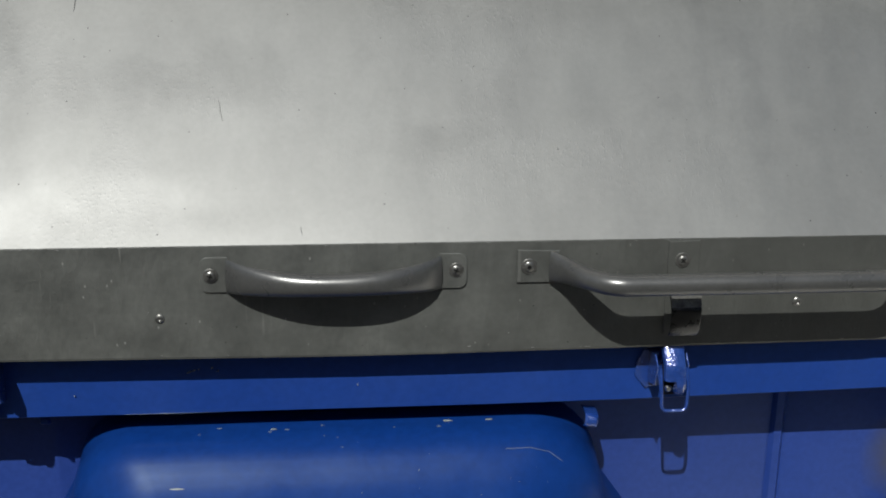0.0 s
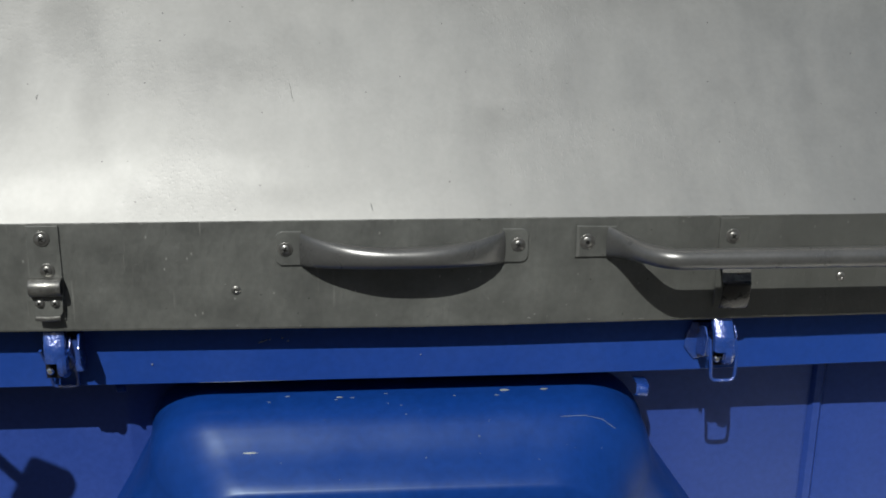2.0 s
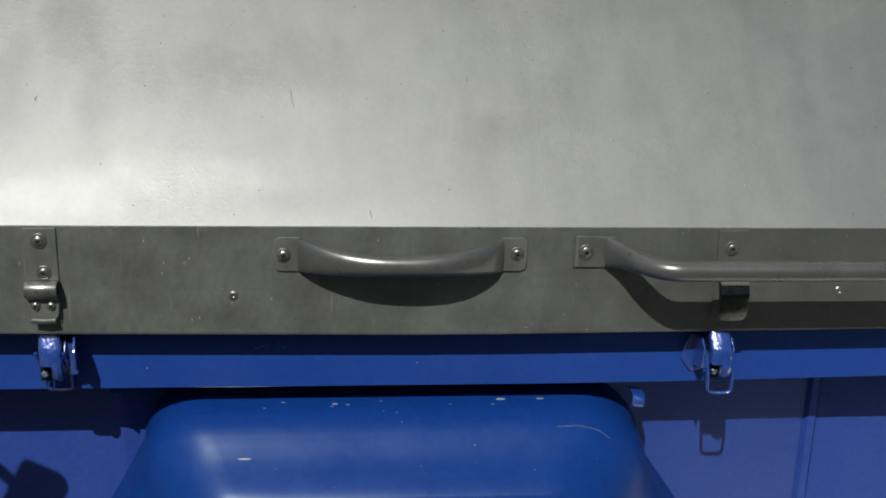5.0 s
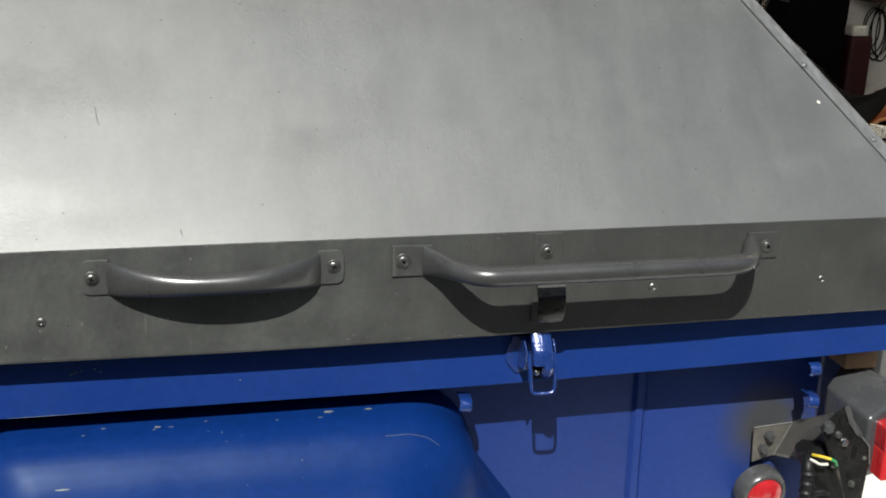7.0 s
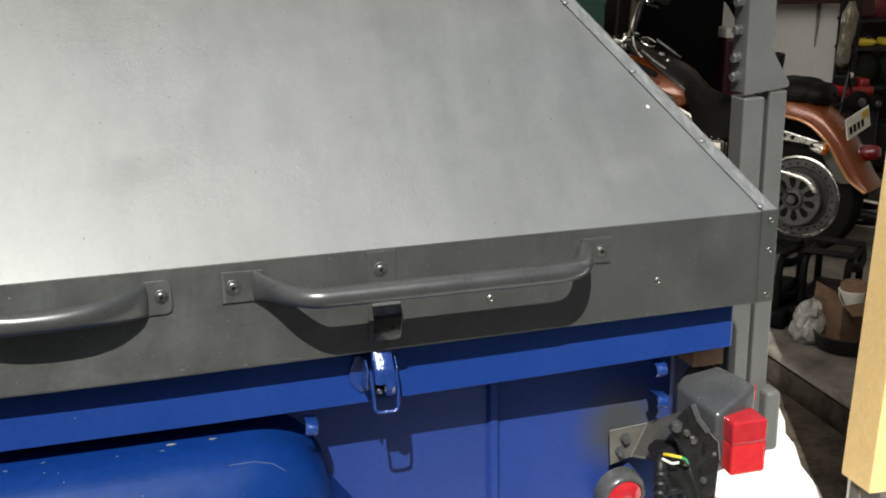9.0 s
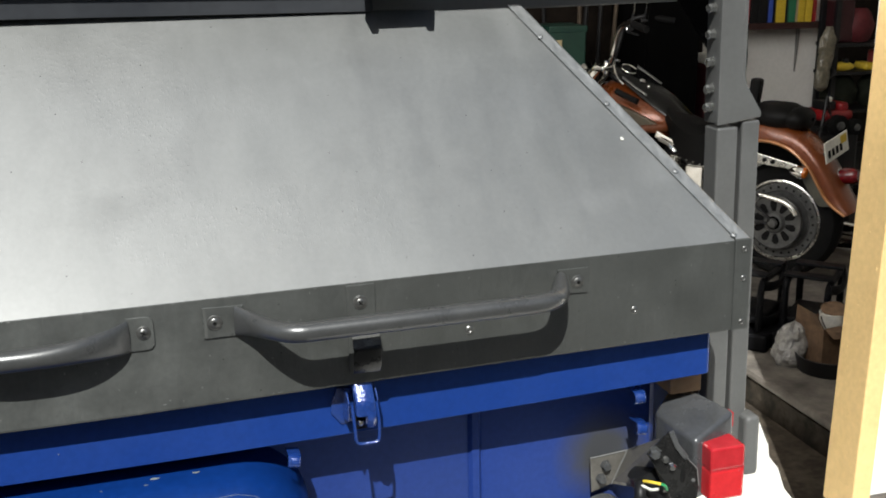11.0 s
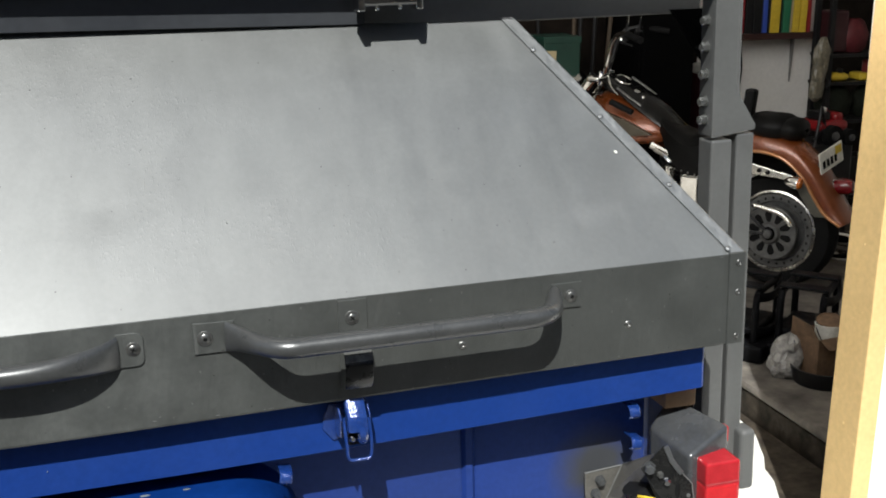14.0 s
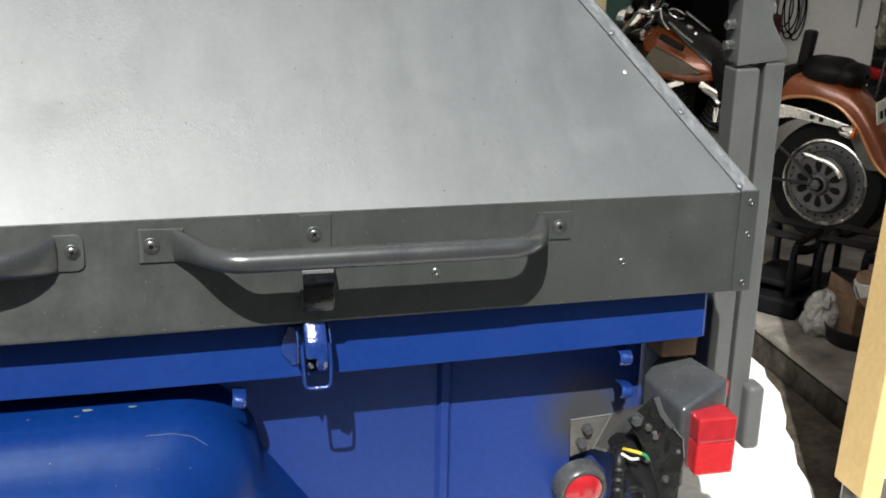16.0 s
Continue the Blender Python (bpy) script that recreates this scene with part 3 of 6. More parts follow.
def tub():
    bm = N()
    xs = [-1.6, -1.0, -0.36, -0.345, -0.33, -0.315, 0.4, 1.088, 1.096, 1.104, 1.116, 1.124, 1.13, 1.3, 1.535, 1.55, 1.552]
    dy = [0, 0, 0, -0.007, -0.007, 0, 0, 0, 0.004, -0.005, -0.005, 0.004, 0.0, 0, 0, 0.012, 0.06]
    zs = [0.12, 0.3, 0.5, 0.66, 0.80, 0.87]
    sheet(bm, [[(x, SIDE + d, z) for x, d in zip(xs, dy)] for z in zs], 0.003)
    part("tub_side", bm, M_TUB, truck, "blue painted tub side with pressed seam and grey overspray")
    bm = N()
    prof = [(SIDE + 0.02, 0.868), (LIP + 0.006, 0.868), (LIP, 0.860), (LIP, 0.6945), (LIP + 0.003, 0.6925), (SIDE, 0.700)]
    rows = []
    for x in (-1.6, -0.6, 0.0, 0.5, 0.75, 1.0, 1.2, 1.4, 1.604, 1.61):
        rise = 0.027 * max(0.0, (x - 0.55) / 1.05) ** 1.5
        rows.append([(x, y + (0.004 if x > 1.605 else 0) + 0.0015 * math.sin(3.1 * x) - 0.014 * max(0, x - 0.95), z + (rise if z < 0.70 else 0.0)) for y, z in prof])
    sheet(bm, rows, 0.003, smooth=False)
    part("rim", bm, M_BLUE, truck, "folded blue rim along tub top")
    # pale strip as the lower edge's painted glint, and a few rim chips
    part("edge_glint", pipe(N(), [(x, LIP + 0.0012 + 0.0015 * math.sin(3.1 * x), 0.6942) for x in (-0.175, -0.10, -0.03, 0.05)], [(0.0008, 0.0008), (0.0012, 0.0012), (0.0010, 0.0010), (0.0006, 0.0006)], 6), M_CHIP_GLINT, truck)
    for x, z, w in ((-0.054, 0.7755, 0.005), (-0.0455, 0.7788, 0.003), (-0.0369, 0.7809, 0.0016), (-0.0134, 0.7827, 0.002), (-0.0029, 0.7767, 0.0022), (0.25, 0.742, 0.001), (-0.26, 0.735, 0.0012)):
        part("paint_chip", prism(N(), [(x + w * math.cos(a), LIP + 0.0015 * math.sin(3.1 * x) - 0.0032, z + 0.0007 * math.sin(a) + 0.35 * w * math.cos(a)) for a in [2 * math.pi * q / 8 for q in range(8)]], (0, 0.003, 0)), M_SCUFF, truck)
    bm = N()
    box(bm, (1.6, 0.19, 0.12), (1.606, 1.3, 0.86), 0.002)
    box(bm, (1.606, 0.46, 0.14), (1.76, 1.25, 0.84), 0.01)
    part("tailgate", bm, M_BLUE, truck)
    # Near-black block added in the gap to paint its shade.
    part("gap_block", box(N(), (1.612, 0.24, 0.46), (1.70, 0.30, 0.815), 0.004), M_FLAT_BLACK, truck, "near-black block filling shaded gap at rim end")
    bm = N()
    box(bm, (-1.6, 1.30, 0.12), (1.6, 1.31, 0.86), 0.002)
    part("tub_side", bm, M_BLUE, truck)


tub()


def road_wheel(x):
    bm = N()
    revolve(bm, [(-0.08, 0.17), (-0.09, 0.25), (-0.07, 0.292), (0.0, 0.30), (0.07, 0.292), (0.09, 0.25), (0.08, 0.17)], (x, 0.11, 0.185), (0, 1, 0), 36, caps=False)
    w = part("wheel", bm, M_RUBBER, truck, "black off-road tyre")
    bm = N()
    revolve(bm, [(0.0, 0.175), (0.02, 0.17), (0.03, 0.10), (0.06, 0.08), (0.07, 0.03)], (x, 0.08, 0.185), (0, -1, 0), 28)
    part("rim", bm, M_RACK, w)


def outline(o, top, widen):
    """The fender's outline seen from the side: a trapezium with rounded upper corners, drawn in by o."""
    cx, z1, low = 0.226, top - o, 0.10

    def flank(half, slope, flare, round_by):
        hw = half - widen * o
        r = max(0.05, round_by - 0.12 * o)
        spread = lambda z: hw + slope * (z1 - z) + flare * max(0.0, z1 - z - 0.10)
        pts = [(spread(low), low)]
        for k in range(1, 7):
            z = low + (z1 - r - low) * k / 7
            pts.append((spread(z), z))
        for k in range(9):
            a = k / 8 * math.pi / 2
            pts.append((spread(z1 - r) - r + r * math.cos(a), z1 - r + r * math.sin(a)))
        return pts

    front, back = flank(0.459, 0.40, 0.15, 0.13), flank(0.372, 0.90, -0.19, 0.16)
    x0, x1 = cx - front[-1][0], cx + back[-1][0]
    flat = [(x0 + (x1 - x0) * k / 10, z1) for k in range(1, 10)]
    return [(cx - x, z) for x, z in front] + flat + [(cx + x, z) for x, z in back][::-1]


def fender():
    bm = N()
    rings = [(SIDE + 0.002, -0.003), (WALL + 0.002, -0.002), (WALL - 0.004, 0.0), (0.085, 0.005), (0.062, 0.0075), (0.045, 0.0108), (0.03, 0.0158), (0.018, 0.0217), (0.006, 0.03), (-0.004, 0.0386), (-0.019, 0.0526), (-0.034, 0.0665), (-0.046, 0.0767), (-0.06, 0.0869), (-0.076, 0.0983), (-0.088, 0.1076), (-0.0985, 0.1166), (-0.1015, 0.1202), (-0.1045, 0.1261), (-0.1075, 0.1386), (-0.1135, 0.1656), (-0.125, 0.21), (-0.137, 0.26), (-0.149, 0.32)]
    rows = [[(x, y, z) for x, z in outline(o, 0.658, 0.72)] for y, o in rings]
    sheet(bm, rows)
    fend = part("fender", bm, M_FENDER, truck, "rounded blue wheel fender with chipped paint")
    chips = random.Random(5)

    def on_fender(u, v):
        j, k = min(int(v), len(rows) - 2), min(int(u), len(rows[0]) - 2)
        a = [Vector(p) for p in (rows[j][k], rows[j][k + 1], rows[j + 1][k], rows[j + 1][k + 1])]
        du, dv = u - k, v - j
        p = a[0].lerp(a[1], du).lerp(a[2].lerp(a[3], du), dv)
        nrm = (a[1] - a[0]).cross(a[2] - a[0]).normalized()
        return p, (nrm if nrm.y < 0 or nrm.z > 0.5 else -nrm)

    for i in range(22):
        edge = i < 7
        u, v = chips.uniform(14, 28), (chips.uniform(3.2, 4.6) if edge else chips.uniform(4.0, 15.0))
        p, nrm = on_fender(u, v)
        size = chips.uniform(0.0005, 0.0013) if not edge else chips.uniform(0.0009, 0.0019)
        bm = N()
        turn = Vector((0, 0, 1)).rotation_difference(nrm).to_matrix().to_4x4()
        ring = [(size * (1.0 + 0.5 * chips.random()) * math.cos(a) * (2.2 if edge else 1), size * (0.6 + 0.5 * chips.random()) * math.sin(a), 0.0006) for a in [2 * math.pi * q / 7 for q in range(7)]]
        prism(bm, ring, (0, 0, -0.0004))
        bm.transform(Matrix.Translation(p) @ turn)
        part("paint_chip", bm, M_CHIP_GLINT, fend)
    for us, vs, mt in (((24.6, 25.6, 26.8, 27.8), (8.2, 8.0, 8.1, 8.6), M_CHIP_GLINT),):
        bm = N()
        pipe(bm, [on_fender(u, v)[0] + on_fender(u, v)[1] * 0.0009 for u, v in zip(us, vs)], [((0.0007 if mt is M_CHIP_GLINT else 0.0045) * (0.4 + 0.6 * math.sin(math.pi * (k + 0.5) / len(us))), 0.0005) for k in range(len(us))], 6)
        part("scrape", bm, mt, fend)
    for x, y, w in ((0.418, 0.0751, 0.010), (0.498, 0.0758, 0.008), (0.092, 0.063, 0.006)):
        part("scrape", prism(N(), [(x + w * math.cos(a) * chips.uniform(0.7, 1.1), y + 0.35 * w * math.sin(a) * chips.uniform(0.6, 1.2), 0.6540 - 0.09 * (0.085 - y)) for a in [2 * math.pi * q / 10 for q in range(10)]], (0, 0, -0.0012)), M_SCUFF, fend)
    p, nrm = on_fender(15.6, 11.3)
    bm = N()
    prism(bm, [(0.014 * math.cos(a) * chips.uniform(0.8, 1.1), 0.0020 * math.sin(a) * chips.uniform(0.7, 1.2), 0.0006) for a in [2 * math.pi * q / 12 for q in range(12)]], (0, 0, -0.0004))
    bm.transform(Matrix.Translation(p) @ Vector((0, 0, 1)).rotation_difference(nrm).to_matrix().to_4x4())
    part("scrape", bm, M_SCUFF, fend)


fender()
road_wheel(0.222)


def hook(at, turn=0, size=1.0, mat=None):
    """A small bent strap bolted under the rim."""
    bm = N()
    pts = bend([(0, y * size, z * size) for y, z in ((0.030, 0.012), (0.002, 0.014), (-0.014, 0.011), (-0.020, -0.002), (-0.016, -0.012), (-0.006, -0.016))], 0.008, 4)
    w = 0.0125 * size
    sheet(bm, [[(u, p.y + d, p.z) for p in pts] for u, d in ((-w, 0.004), (-w * 0.7, 0.0), (w * 0.7, 0.0), (w, 0.004))], 0.003)
    bm.transform(Matrix.Translation(at) @ Matrix.Rotation(radians(turn), 4, "Y"))
    part("strap_hook", bm, mat or M_LATCH, truck, "blue painted bent strap hook")


hook((0.689, 0.055, 0.659), 8)
hook((1.449, 0.062, 0.682), 0)
hook((1.460, 0.070, 0.603), 10, 0.95)
# Duller paint on this hook stands in for the shade it sits in.
hook((-0.335, 0.125, 0.66), 0, 0.8, M_BLUE)


def latch(x, lean, drop=0.703, out=0.066, guard=False, hang=1.1):
    """A toggle latch on the rim: winged base plate, faceted lever with a tongue, and a wire loop hanging down."""
    y = LIP
    bm = N()
    wing = 0.032 if guard else 0.058
    prism(bm, [(x - wing, y, 0.772), (x - wing + 0.012, y, 0.800), (x + 0.030, y, 0.800), (x + 0.030, y, 0.735), (x - wing + 0.018, y, 0.722), (x - wing - 0.002, y, 0.748)], (0, -0.004, 0), 0.001)
    base = part("latch", bm, M_LATCH, truck, "blue painted toggle latch with wire loop")
    for u, tip in ((-0.036, 0.9), (0.023, 0.8))[1 if guard else 0:]:
        bm = N()
        prism(bm, [(x + u, y, 0.797), (x + u, y - out * tip * 0.7, 0.806), (x + u, y - out * tip, 0.790), (x + u, y - out * tip * 0.8, 0.748), (x + u, y, 0.733)], (0.003, 0, 0), 0.001)
        part("cheek", bm, M_LATCH, base)
    if guard:
        bm = N()
        prism(bm, [(x + 0.040, y, 0.815), (x + 0.043, y - 0.052, 0.818), (x + 0.046, y - 0.074, 0.800), (x + 0.046, y - 0.070, 0.768), (x + 0.043, y - 0.030, 0.738), (x + 0.040, y, 0.730)], (0.004, 0, 0), 0.001)
        box(bm, (x + 0.024, y - 0.030, 0.735), (x + 0.043, y, 0.800), 0.002)
        part("guard", bm, M_LATCH, base)
    # lever: a folded strap, flat in the middle, its edges turned back
    bm = N()
    line = bend([(0, y - 0.28 * out, 0.826), (0, y - 0.48 * out, 0.836), (0, y - 0.66 * out, 0.828), (0, y - 1.02 * out, 0.790), (0, y - 1.06 * out, 0.764)], 0.010, 5)
    xs = [-0.0235, -0.0215, -0.0165, -0.003, 0.0105, 0.0155, 0.0175]
    bow = [0.012, 0.004, 0.0008, 0, 0.0008, 0.004, 0.012]
    sheet(bm, [[(x + u + lean * (0.83 - p.z), p.y + b, p.z) for p in line] for u, b in zip(xs, bow)], 0.0025)
    lever = part("lever", bm, M_LATCH, base)
    bm = N()
    line = bend([(0, y - 1.05 * out, 0.774), (0, y - 1.10 * out, 0.756), (0, y - 0.98 * out, 0.738), (0, y - 0.80 * out, 0.732)], 0.012, 5)
    sheet(bm, [[(x + u + lean * 0.08, p.y + b, p.z + c) for p in line] for u, b, c in ((-0.004, 0.009, 0.002), (-0.001, 0.001, 0.0), (0.009, -0.002, -0.002), (0.015, 0.001, 0.0), (0.018, 0.010, 0.003))], 0.0025)
    part("tongue", bm, M_LATCH, lever)
    # Dark plate painting the shade in the latch's opening.
    bm = N()
    box(bm, (x - 0.022, y - 0.72 * out, 0.728), (x + 0.016, y - 0.66 * out, 0.790), 0.001)
    part("recess", bm, M_DARK, lever)
    bm = N()
    dx = lean * 0.11
    loop = bend([(x - 0.0275, y - 0.8 * out, 0.785), (x - 0.0275 + dx, y - min(0.95, hang + 0.3) * out, 0.745), (x - 0.0255 + dx, y - hang * out, drop), (x + 0.0205 + dx, y - hang * out, drop), (x + 0.0225 + dx, y - min(0.95, hang + 0.3) * out, 0.745), (x + 0.0215, y - 0.8 * out, 0.785)], 0.012, 5)
    pipe(bm, loop, 0.0034, 8)
    part("wire_loop", bm, M_LATCH, base)
    bm = N()
    revolve(bm, [(0, 0.007), (0.004, 0.007), (0.007, 0.004)], (x - 0.012, y - 0.80 * out, 0.745), (0, -1, 0), 12)
    part("pin", bm, M_CHROME, base)


latch(0.829, 0.01, 0.705, 0.072, hang=1.0)


# Out of view; placed for the shadow it throws on the tub.
def side_mirror():
    bm = N()
    box(bm, (-0.775, -0.40, 1.01), (-0.675, -0.36, 1.135), 0.02, 3, Matrix.Rotation(radians(28), 4, "Y"))
    head = part("side_mirror", bm, M_BLACK, truck, "unseen black mirror on bent arm, casting shadow")
    bm = N()
    pipe(bm, bend([(-0.72, -0.38, 1.05), (-0.82, -0.34, 1.13), (-1.0, 0.0, 1.2), (-1.1, 0.06, 0.86)], 0.05), 0.012, 10)
    part("mirror_arm", bm, M_BLACK, head)


side_mirror()
latch(-0.424, 0.06, 0.696, 0.056, True, 0.14)

# ---- cover ----
cover = thing("truck_bed_cover", "dark grey painted sheet-metal cover over truck bed", "bed cover", TRUCK)
TOP, BOT, RISE = 1.031, 0.820, 1.035


def on_slope(x, y, lift=0.0):
    k = 1 / math.hypot(1, RISE)
    return Vector((x, y - RISE * k * lift, TOP + RISE * y + k * lift))


def cover_panels():
    bm = N()
    rows = []
    for j in range(15):
        y = 0.468 * j / 14
        xr = 1.640 - 0.752 * y
        xs = [-1.5 + (xr + 1.5) * k / 40 for k in range(41)]
        rows.append([on_slope(x, y, 0.0016 * noise.noise(Vector((x * 2.2, y * 3.0, 0.3))) if 0 < j < 14 else 0.0) for x in xs])
    sheet(bm, rows, 0.0025)
    part("slope_panel", bm, M_SHEET, cover, "satin dark grey sloping sheet with stains and pits")
    bm = N()
    prof = [(0.004, TOP + 0.0035), (0.0012, TOP + 0.0012), (0.0, TOP - 0.002), (0.0, BOT + 0.004), (0.001, BOT), (0.03, BOT - 0.001)]
    rows = [[(x, y + 0.0012 * math.sin(2.6 * x) * (z < 1.0), z + 0.0095 * abs(x - 0.3) * (z < 0.9)) for y, z in prof] for x in [-1.5 + 3.14 * k / 20 for k in range(21)]]
    sheet(bm, rows, 0.0025, smooth=False)
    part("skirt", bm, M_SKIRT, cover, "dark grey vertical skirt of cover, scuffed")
    # end strip, folded over the hip and down the corner
    bm = N()
    rows = []
    for y in [0.0, 0.1, 0.2, 0.3, 0.4, 0.475]:
        xr = 1.640 - 0.752 * y
        rows.append([on_slope(xr - 0.005, y, 0.0024), on_slope(xr - 0.004, y, 0.0040), on_slope(xr + 0.024, y, 0.0045), on_slope(xr + 0.029, y, 0.002), on_slope(xr + 0.030, y + 0.006, -0.006)])
    sheet(bm, rows, 0.002, smooth=False)
    part("end_strip", bm, M_STRIP, cover)
    bm = N()
    box(bm, (1.632, -0.005, BOT + 0.0125), (1.671, 0.012, TOP + 0.004), 0.003)
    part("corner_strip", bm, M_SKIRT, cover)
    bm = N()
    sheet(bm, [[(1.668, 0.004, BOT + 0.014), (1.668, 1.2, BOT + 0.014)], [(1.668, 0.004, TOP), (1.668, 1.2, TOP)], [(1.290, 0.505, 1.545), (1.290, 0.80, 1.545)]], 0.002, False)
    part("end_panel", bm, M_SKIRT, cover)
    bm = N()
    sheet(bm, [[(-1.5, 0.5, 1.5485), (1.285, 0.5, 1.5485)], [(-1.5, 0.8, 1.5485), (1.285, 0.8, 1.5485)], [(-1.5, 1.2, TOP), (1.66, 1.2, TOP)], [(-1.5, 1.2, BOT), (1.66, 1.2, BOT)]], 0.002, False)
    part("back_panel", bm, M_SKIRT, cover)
    up = Vector((0, -RISE, 1)).normalized()
    for x, y in ((1.632, 0.008), (1.554, 0.124), (1.451, 0.254), (1.348, 0.388)):
        rivet(cover, on_slope(x, y, 0.0044), up, 0.0068, M_STRIP)
    for z in (1.012, 0.948, 0.850):
        rivet(cover, (1.654, -0.005, z), r=0.0072)
    for x, z in ((-0.091, 0.900), (1.046, 0.907), (1.404, 0.9055)):
        rivet(cover, (x, -0.0005, z), r=0.0085)

    # long scratches and dents in the paint
    for x, y, dx, dy in ((0.006, 0.205, 0.012, -0.045), (0.158, 0.012, -0.004, 0.016), (-0.27, 0.345, 0.004, 0.04), (-0.46, 0.18, 0.002, 0.010)):
        bm = N()
        pts = [on_slope(x + dx * k / 6 + 0.0006 * math.sin(2 * k), y + dy * k / 6, 0.0013) for k in range(5)]
        pipe(bm, pts, [(0.0007 * (0.2 + 0.8 * math.sin(math.pi * (k + 0.5) / 5)), 0.0002) for k in range(5)], 6)
        part("scratch", bm, M_BARE if dy < 0 else M_TUBE, cover)


cover_panels()


def worn_edges():
    """Small bare chips along the fold, the foot of the skirt and round the handle tabs."""
    rnd = random.Random(11)
    spots = [(rnd.uniform(-0.75, 1.62), -0.0008, TOP - rnd.uniform(0.0, 0.004), rnd.uniform(0.004, 0.016), 0.0007) for k in range(26)]
    spots += [(rnd.uniform(-0.75, 1.60), -0.0006, BOT + 0.004 + rnd.uniform(0.0, 0.004), rnd.uniform(0.003, 0.012), 0.0008) for k in range(22)]
    for x, z, w in ((0.45, 0.835, 0.009), (0.46, 0.842, 0.004), (0.372, 0.875, 0.003), (0.40, 0.868, 0.002), (0.655, 0.90, 0.004), (0.52, 0.86, 0.003), (0.165, 0.955, 0.003), (-0.11, 0.912, 0.003), (1.50, 0.87, 0.003), (1.46, 0.905, 0.002)):
        spots.append((x, -0.0006, z, w, 0.0012))
    for x, y, z, w, h in spots:
        bm = N()
        ring = [(x + 0.5 * w * math.cos(a) * rnd.uniform(0.6, 1.1), y, z + h * math.sin(a) * rnd.uniform(0.6, 1.3) + 0.0095 * abs(x - 0.3) * (z < 0.83)) for a in [2 * math.pi * q / 8 for q in range(8)]]
        prism(bm, ring, (0, 0.0004, 0))
        part("paint_chip", bm, M_BARE, cover)


worn_edges()


def slope_chips():
    rnd = random.Random(4)
    for x, y, w in ((1.460, 0.190, 0.0042), (1.26, 0.05, 0.0014), (1.18, 0.09, 0.0012), (0.93, 0.03, 0.0016), (0.62, 0.13, 0.0013), (1.48, 0.06, 0.0014), (1.30, 0.30, 0.0013)):
        bm = N()
        prism(bm, [on_slope(x + w * math.cos(a) * rnd.uniform(0.7, 1.1), y + w * 0.8 * math.sin(a) * rnd.uniform(0.7, 1.2), 0.0022) for a in [2 * math.pi * q / 8 for q in range(8)]], (0, 0, -0.001))
        part("paint_chip", bm, M_PLATE if w > 0.003 else M_BARE, cover)


slope_chips()


def tab(parent, x, z, w, h, cut, mat):
    bm = N()
    turn = [math.pi / 2 * k / 5 for k in range(6)]
    upper = [(x - w + cut - cut * math.sin(a), 0, z + h - cut + cut * math.cos(a)) for a in turn]
    prism(bm, [(x + w, 0, z - h), (x + w, 0, z + h)] + upper + [(px, 0, 2 * z - pz) for px, _, pz in upper[::-1]], (0, -0.0035, 0), 0.001)
    return part("mounting_tab", bm, mat, parent)


def small_handle():
    """A pull with flat screwed tabs and a bowed bar that flattens into them."""
    bm = N()
    x0, x1, z = 0.028, 0.397, 0.979
    n = 27
    pts, radii = [], []
    for k in range(n):
        u = k / (n - 1)
        s = max(0.0, 1 - abs(2 * u - 1) ** 2.5)
        pts.append((x0 + (x1 - x0) * u, -0.004 - 0.052 * s ** 0.8, z - 0.002 - 0.002 * s))
        e = abs(2 * u - 1) ** 2.2
        radii.append((0.0185 * (1 - e) + 0.004 * e, 0.0195 * (1 - e) + 0.031 * e))
    pipe(bm, pts, radii, 16)
    h = part("grab_handle", bm, M_TUBE, cover, "bowed grey painted steel pull handle")
    tab(h, 0.006, z, 0.024, 0.032, 0.014, M_SKIRT)
    t = tab(h, 0.0, z, 0.024, 0.032, 0.014, M_SKIRT)
    t.matrix_local = Matrix.Translation((0.419, 0, 0)) @ Matrix.Scale(-1, 4, (1, 0, 0))
    screw(h, (0.0, -0.0035, z - 0.001))
    screw(h, (0.424, -0.0035, z + 0.002))


small_handle()


def long_handle():
    """A long round grab bar on two flattened, welded tabs."""
    z = 0.985
    bm = N()
    line = bend([(0.590, -0.006, z), (0.615, -0.030, z - 0.001), (0.640, -0.064, z - 0.003), (0.680, -0.1025, z - 0.0045), (1.197, -0.1025, z - 0.0045), (1.240, -0.004, z)], 0.060, 9)
    radii = []
    for p in line:
        e = max(0.0, 1 - (p.x - 0.590) / 0.060)
        e2 = 0.45 * max(0.0, 1 - abs(p.y + 0.004) / 0.03) if p.x > 1.2 else 0.0
        e = max(e, e2) ** 1.3
        radii.append((0.0186 * (1 - e) + 0.005 * e, 0.0186 * (1 - e) + 0.029 * e))
    pipe(bm, line, radii, 20)
    h = part("grab_handle", bm, M_TUBE, cover, "long round grey painted tube grab handle")
    bm = N()
    prism(bm, [(0.531, 0, z - 0.03), (0.602, 0, z - 0.030), (0.606, 0, z + 0.028), (0.531, 0, z + 0.030)], (0, -0.004, 0), 0.001)
    part("mounting_tab", bm, M_SKIRT, h)
    bm = N()
    prism(bm, [(1.245, 0, z - 0.026), (1.298, 0, z - 0.027), (1.300, 0, z + 0.026), (1.232, 0, z + 0.026)], (0, -0.004, 0), 0.001)
    part("mounting_tab", bm, M_SKIRT, h)
    screw(h, (0.552, -0.004, z), 0.0095, 0.0145, cross=False)
    screw(h, (1.275, -0.004, z - 0.002), 0.0095, 0.0135, cross=False)


long_handle()


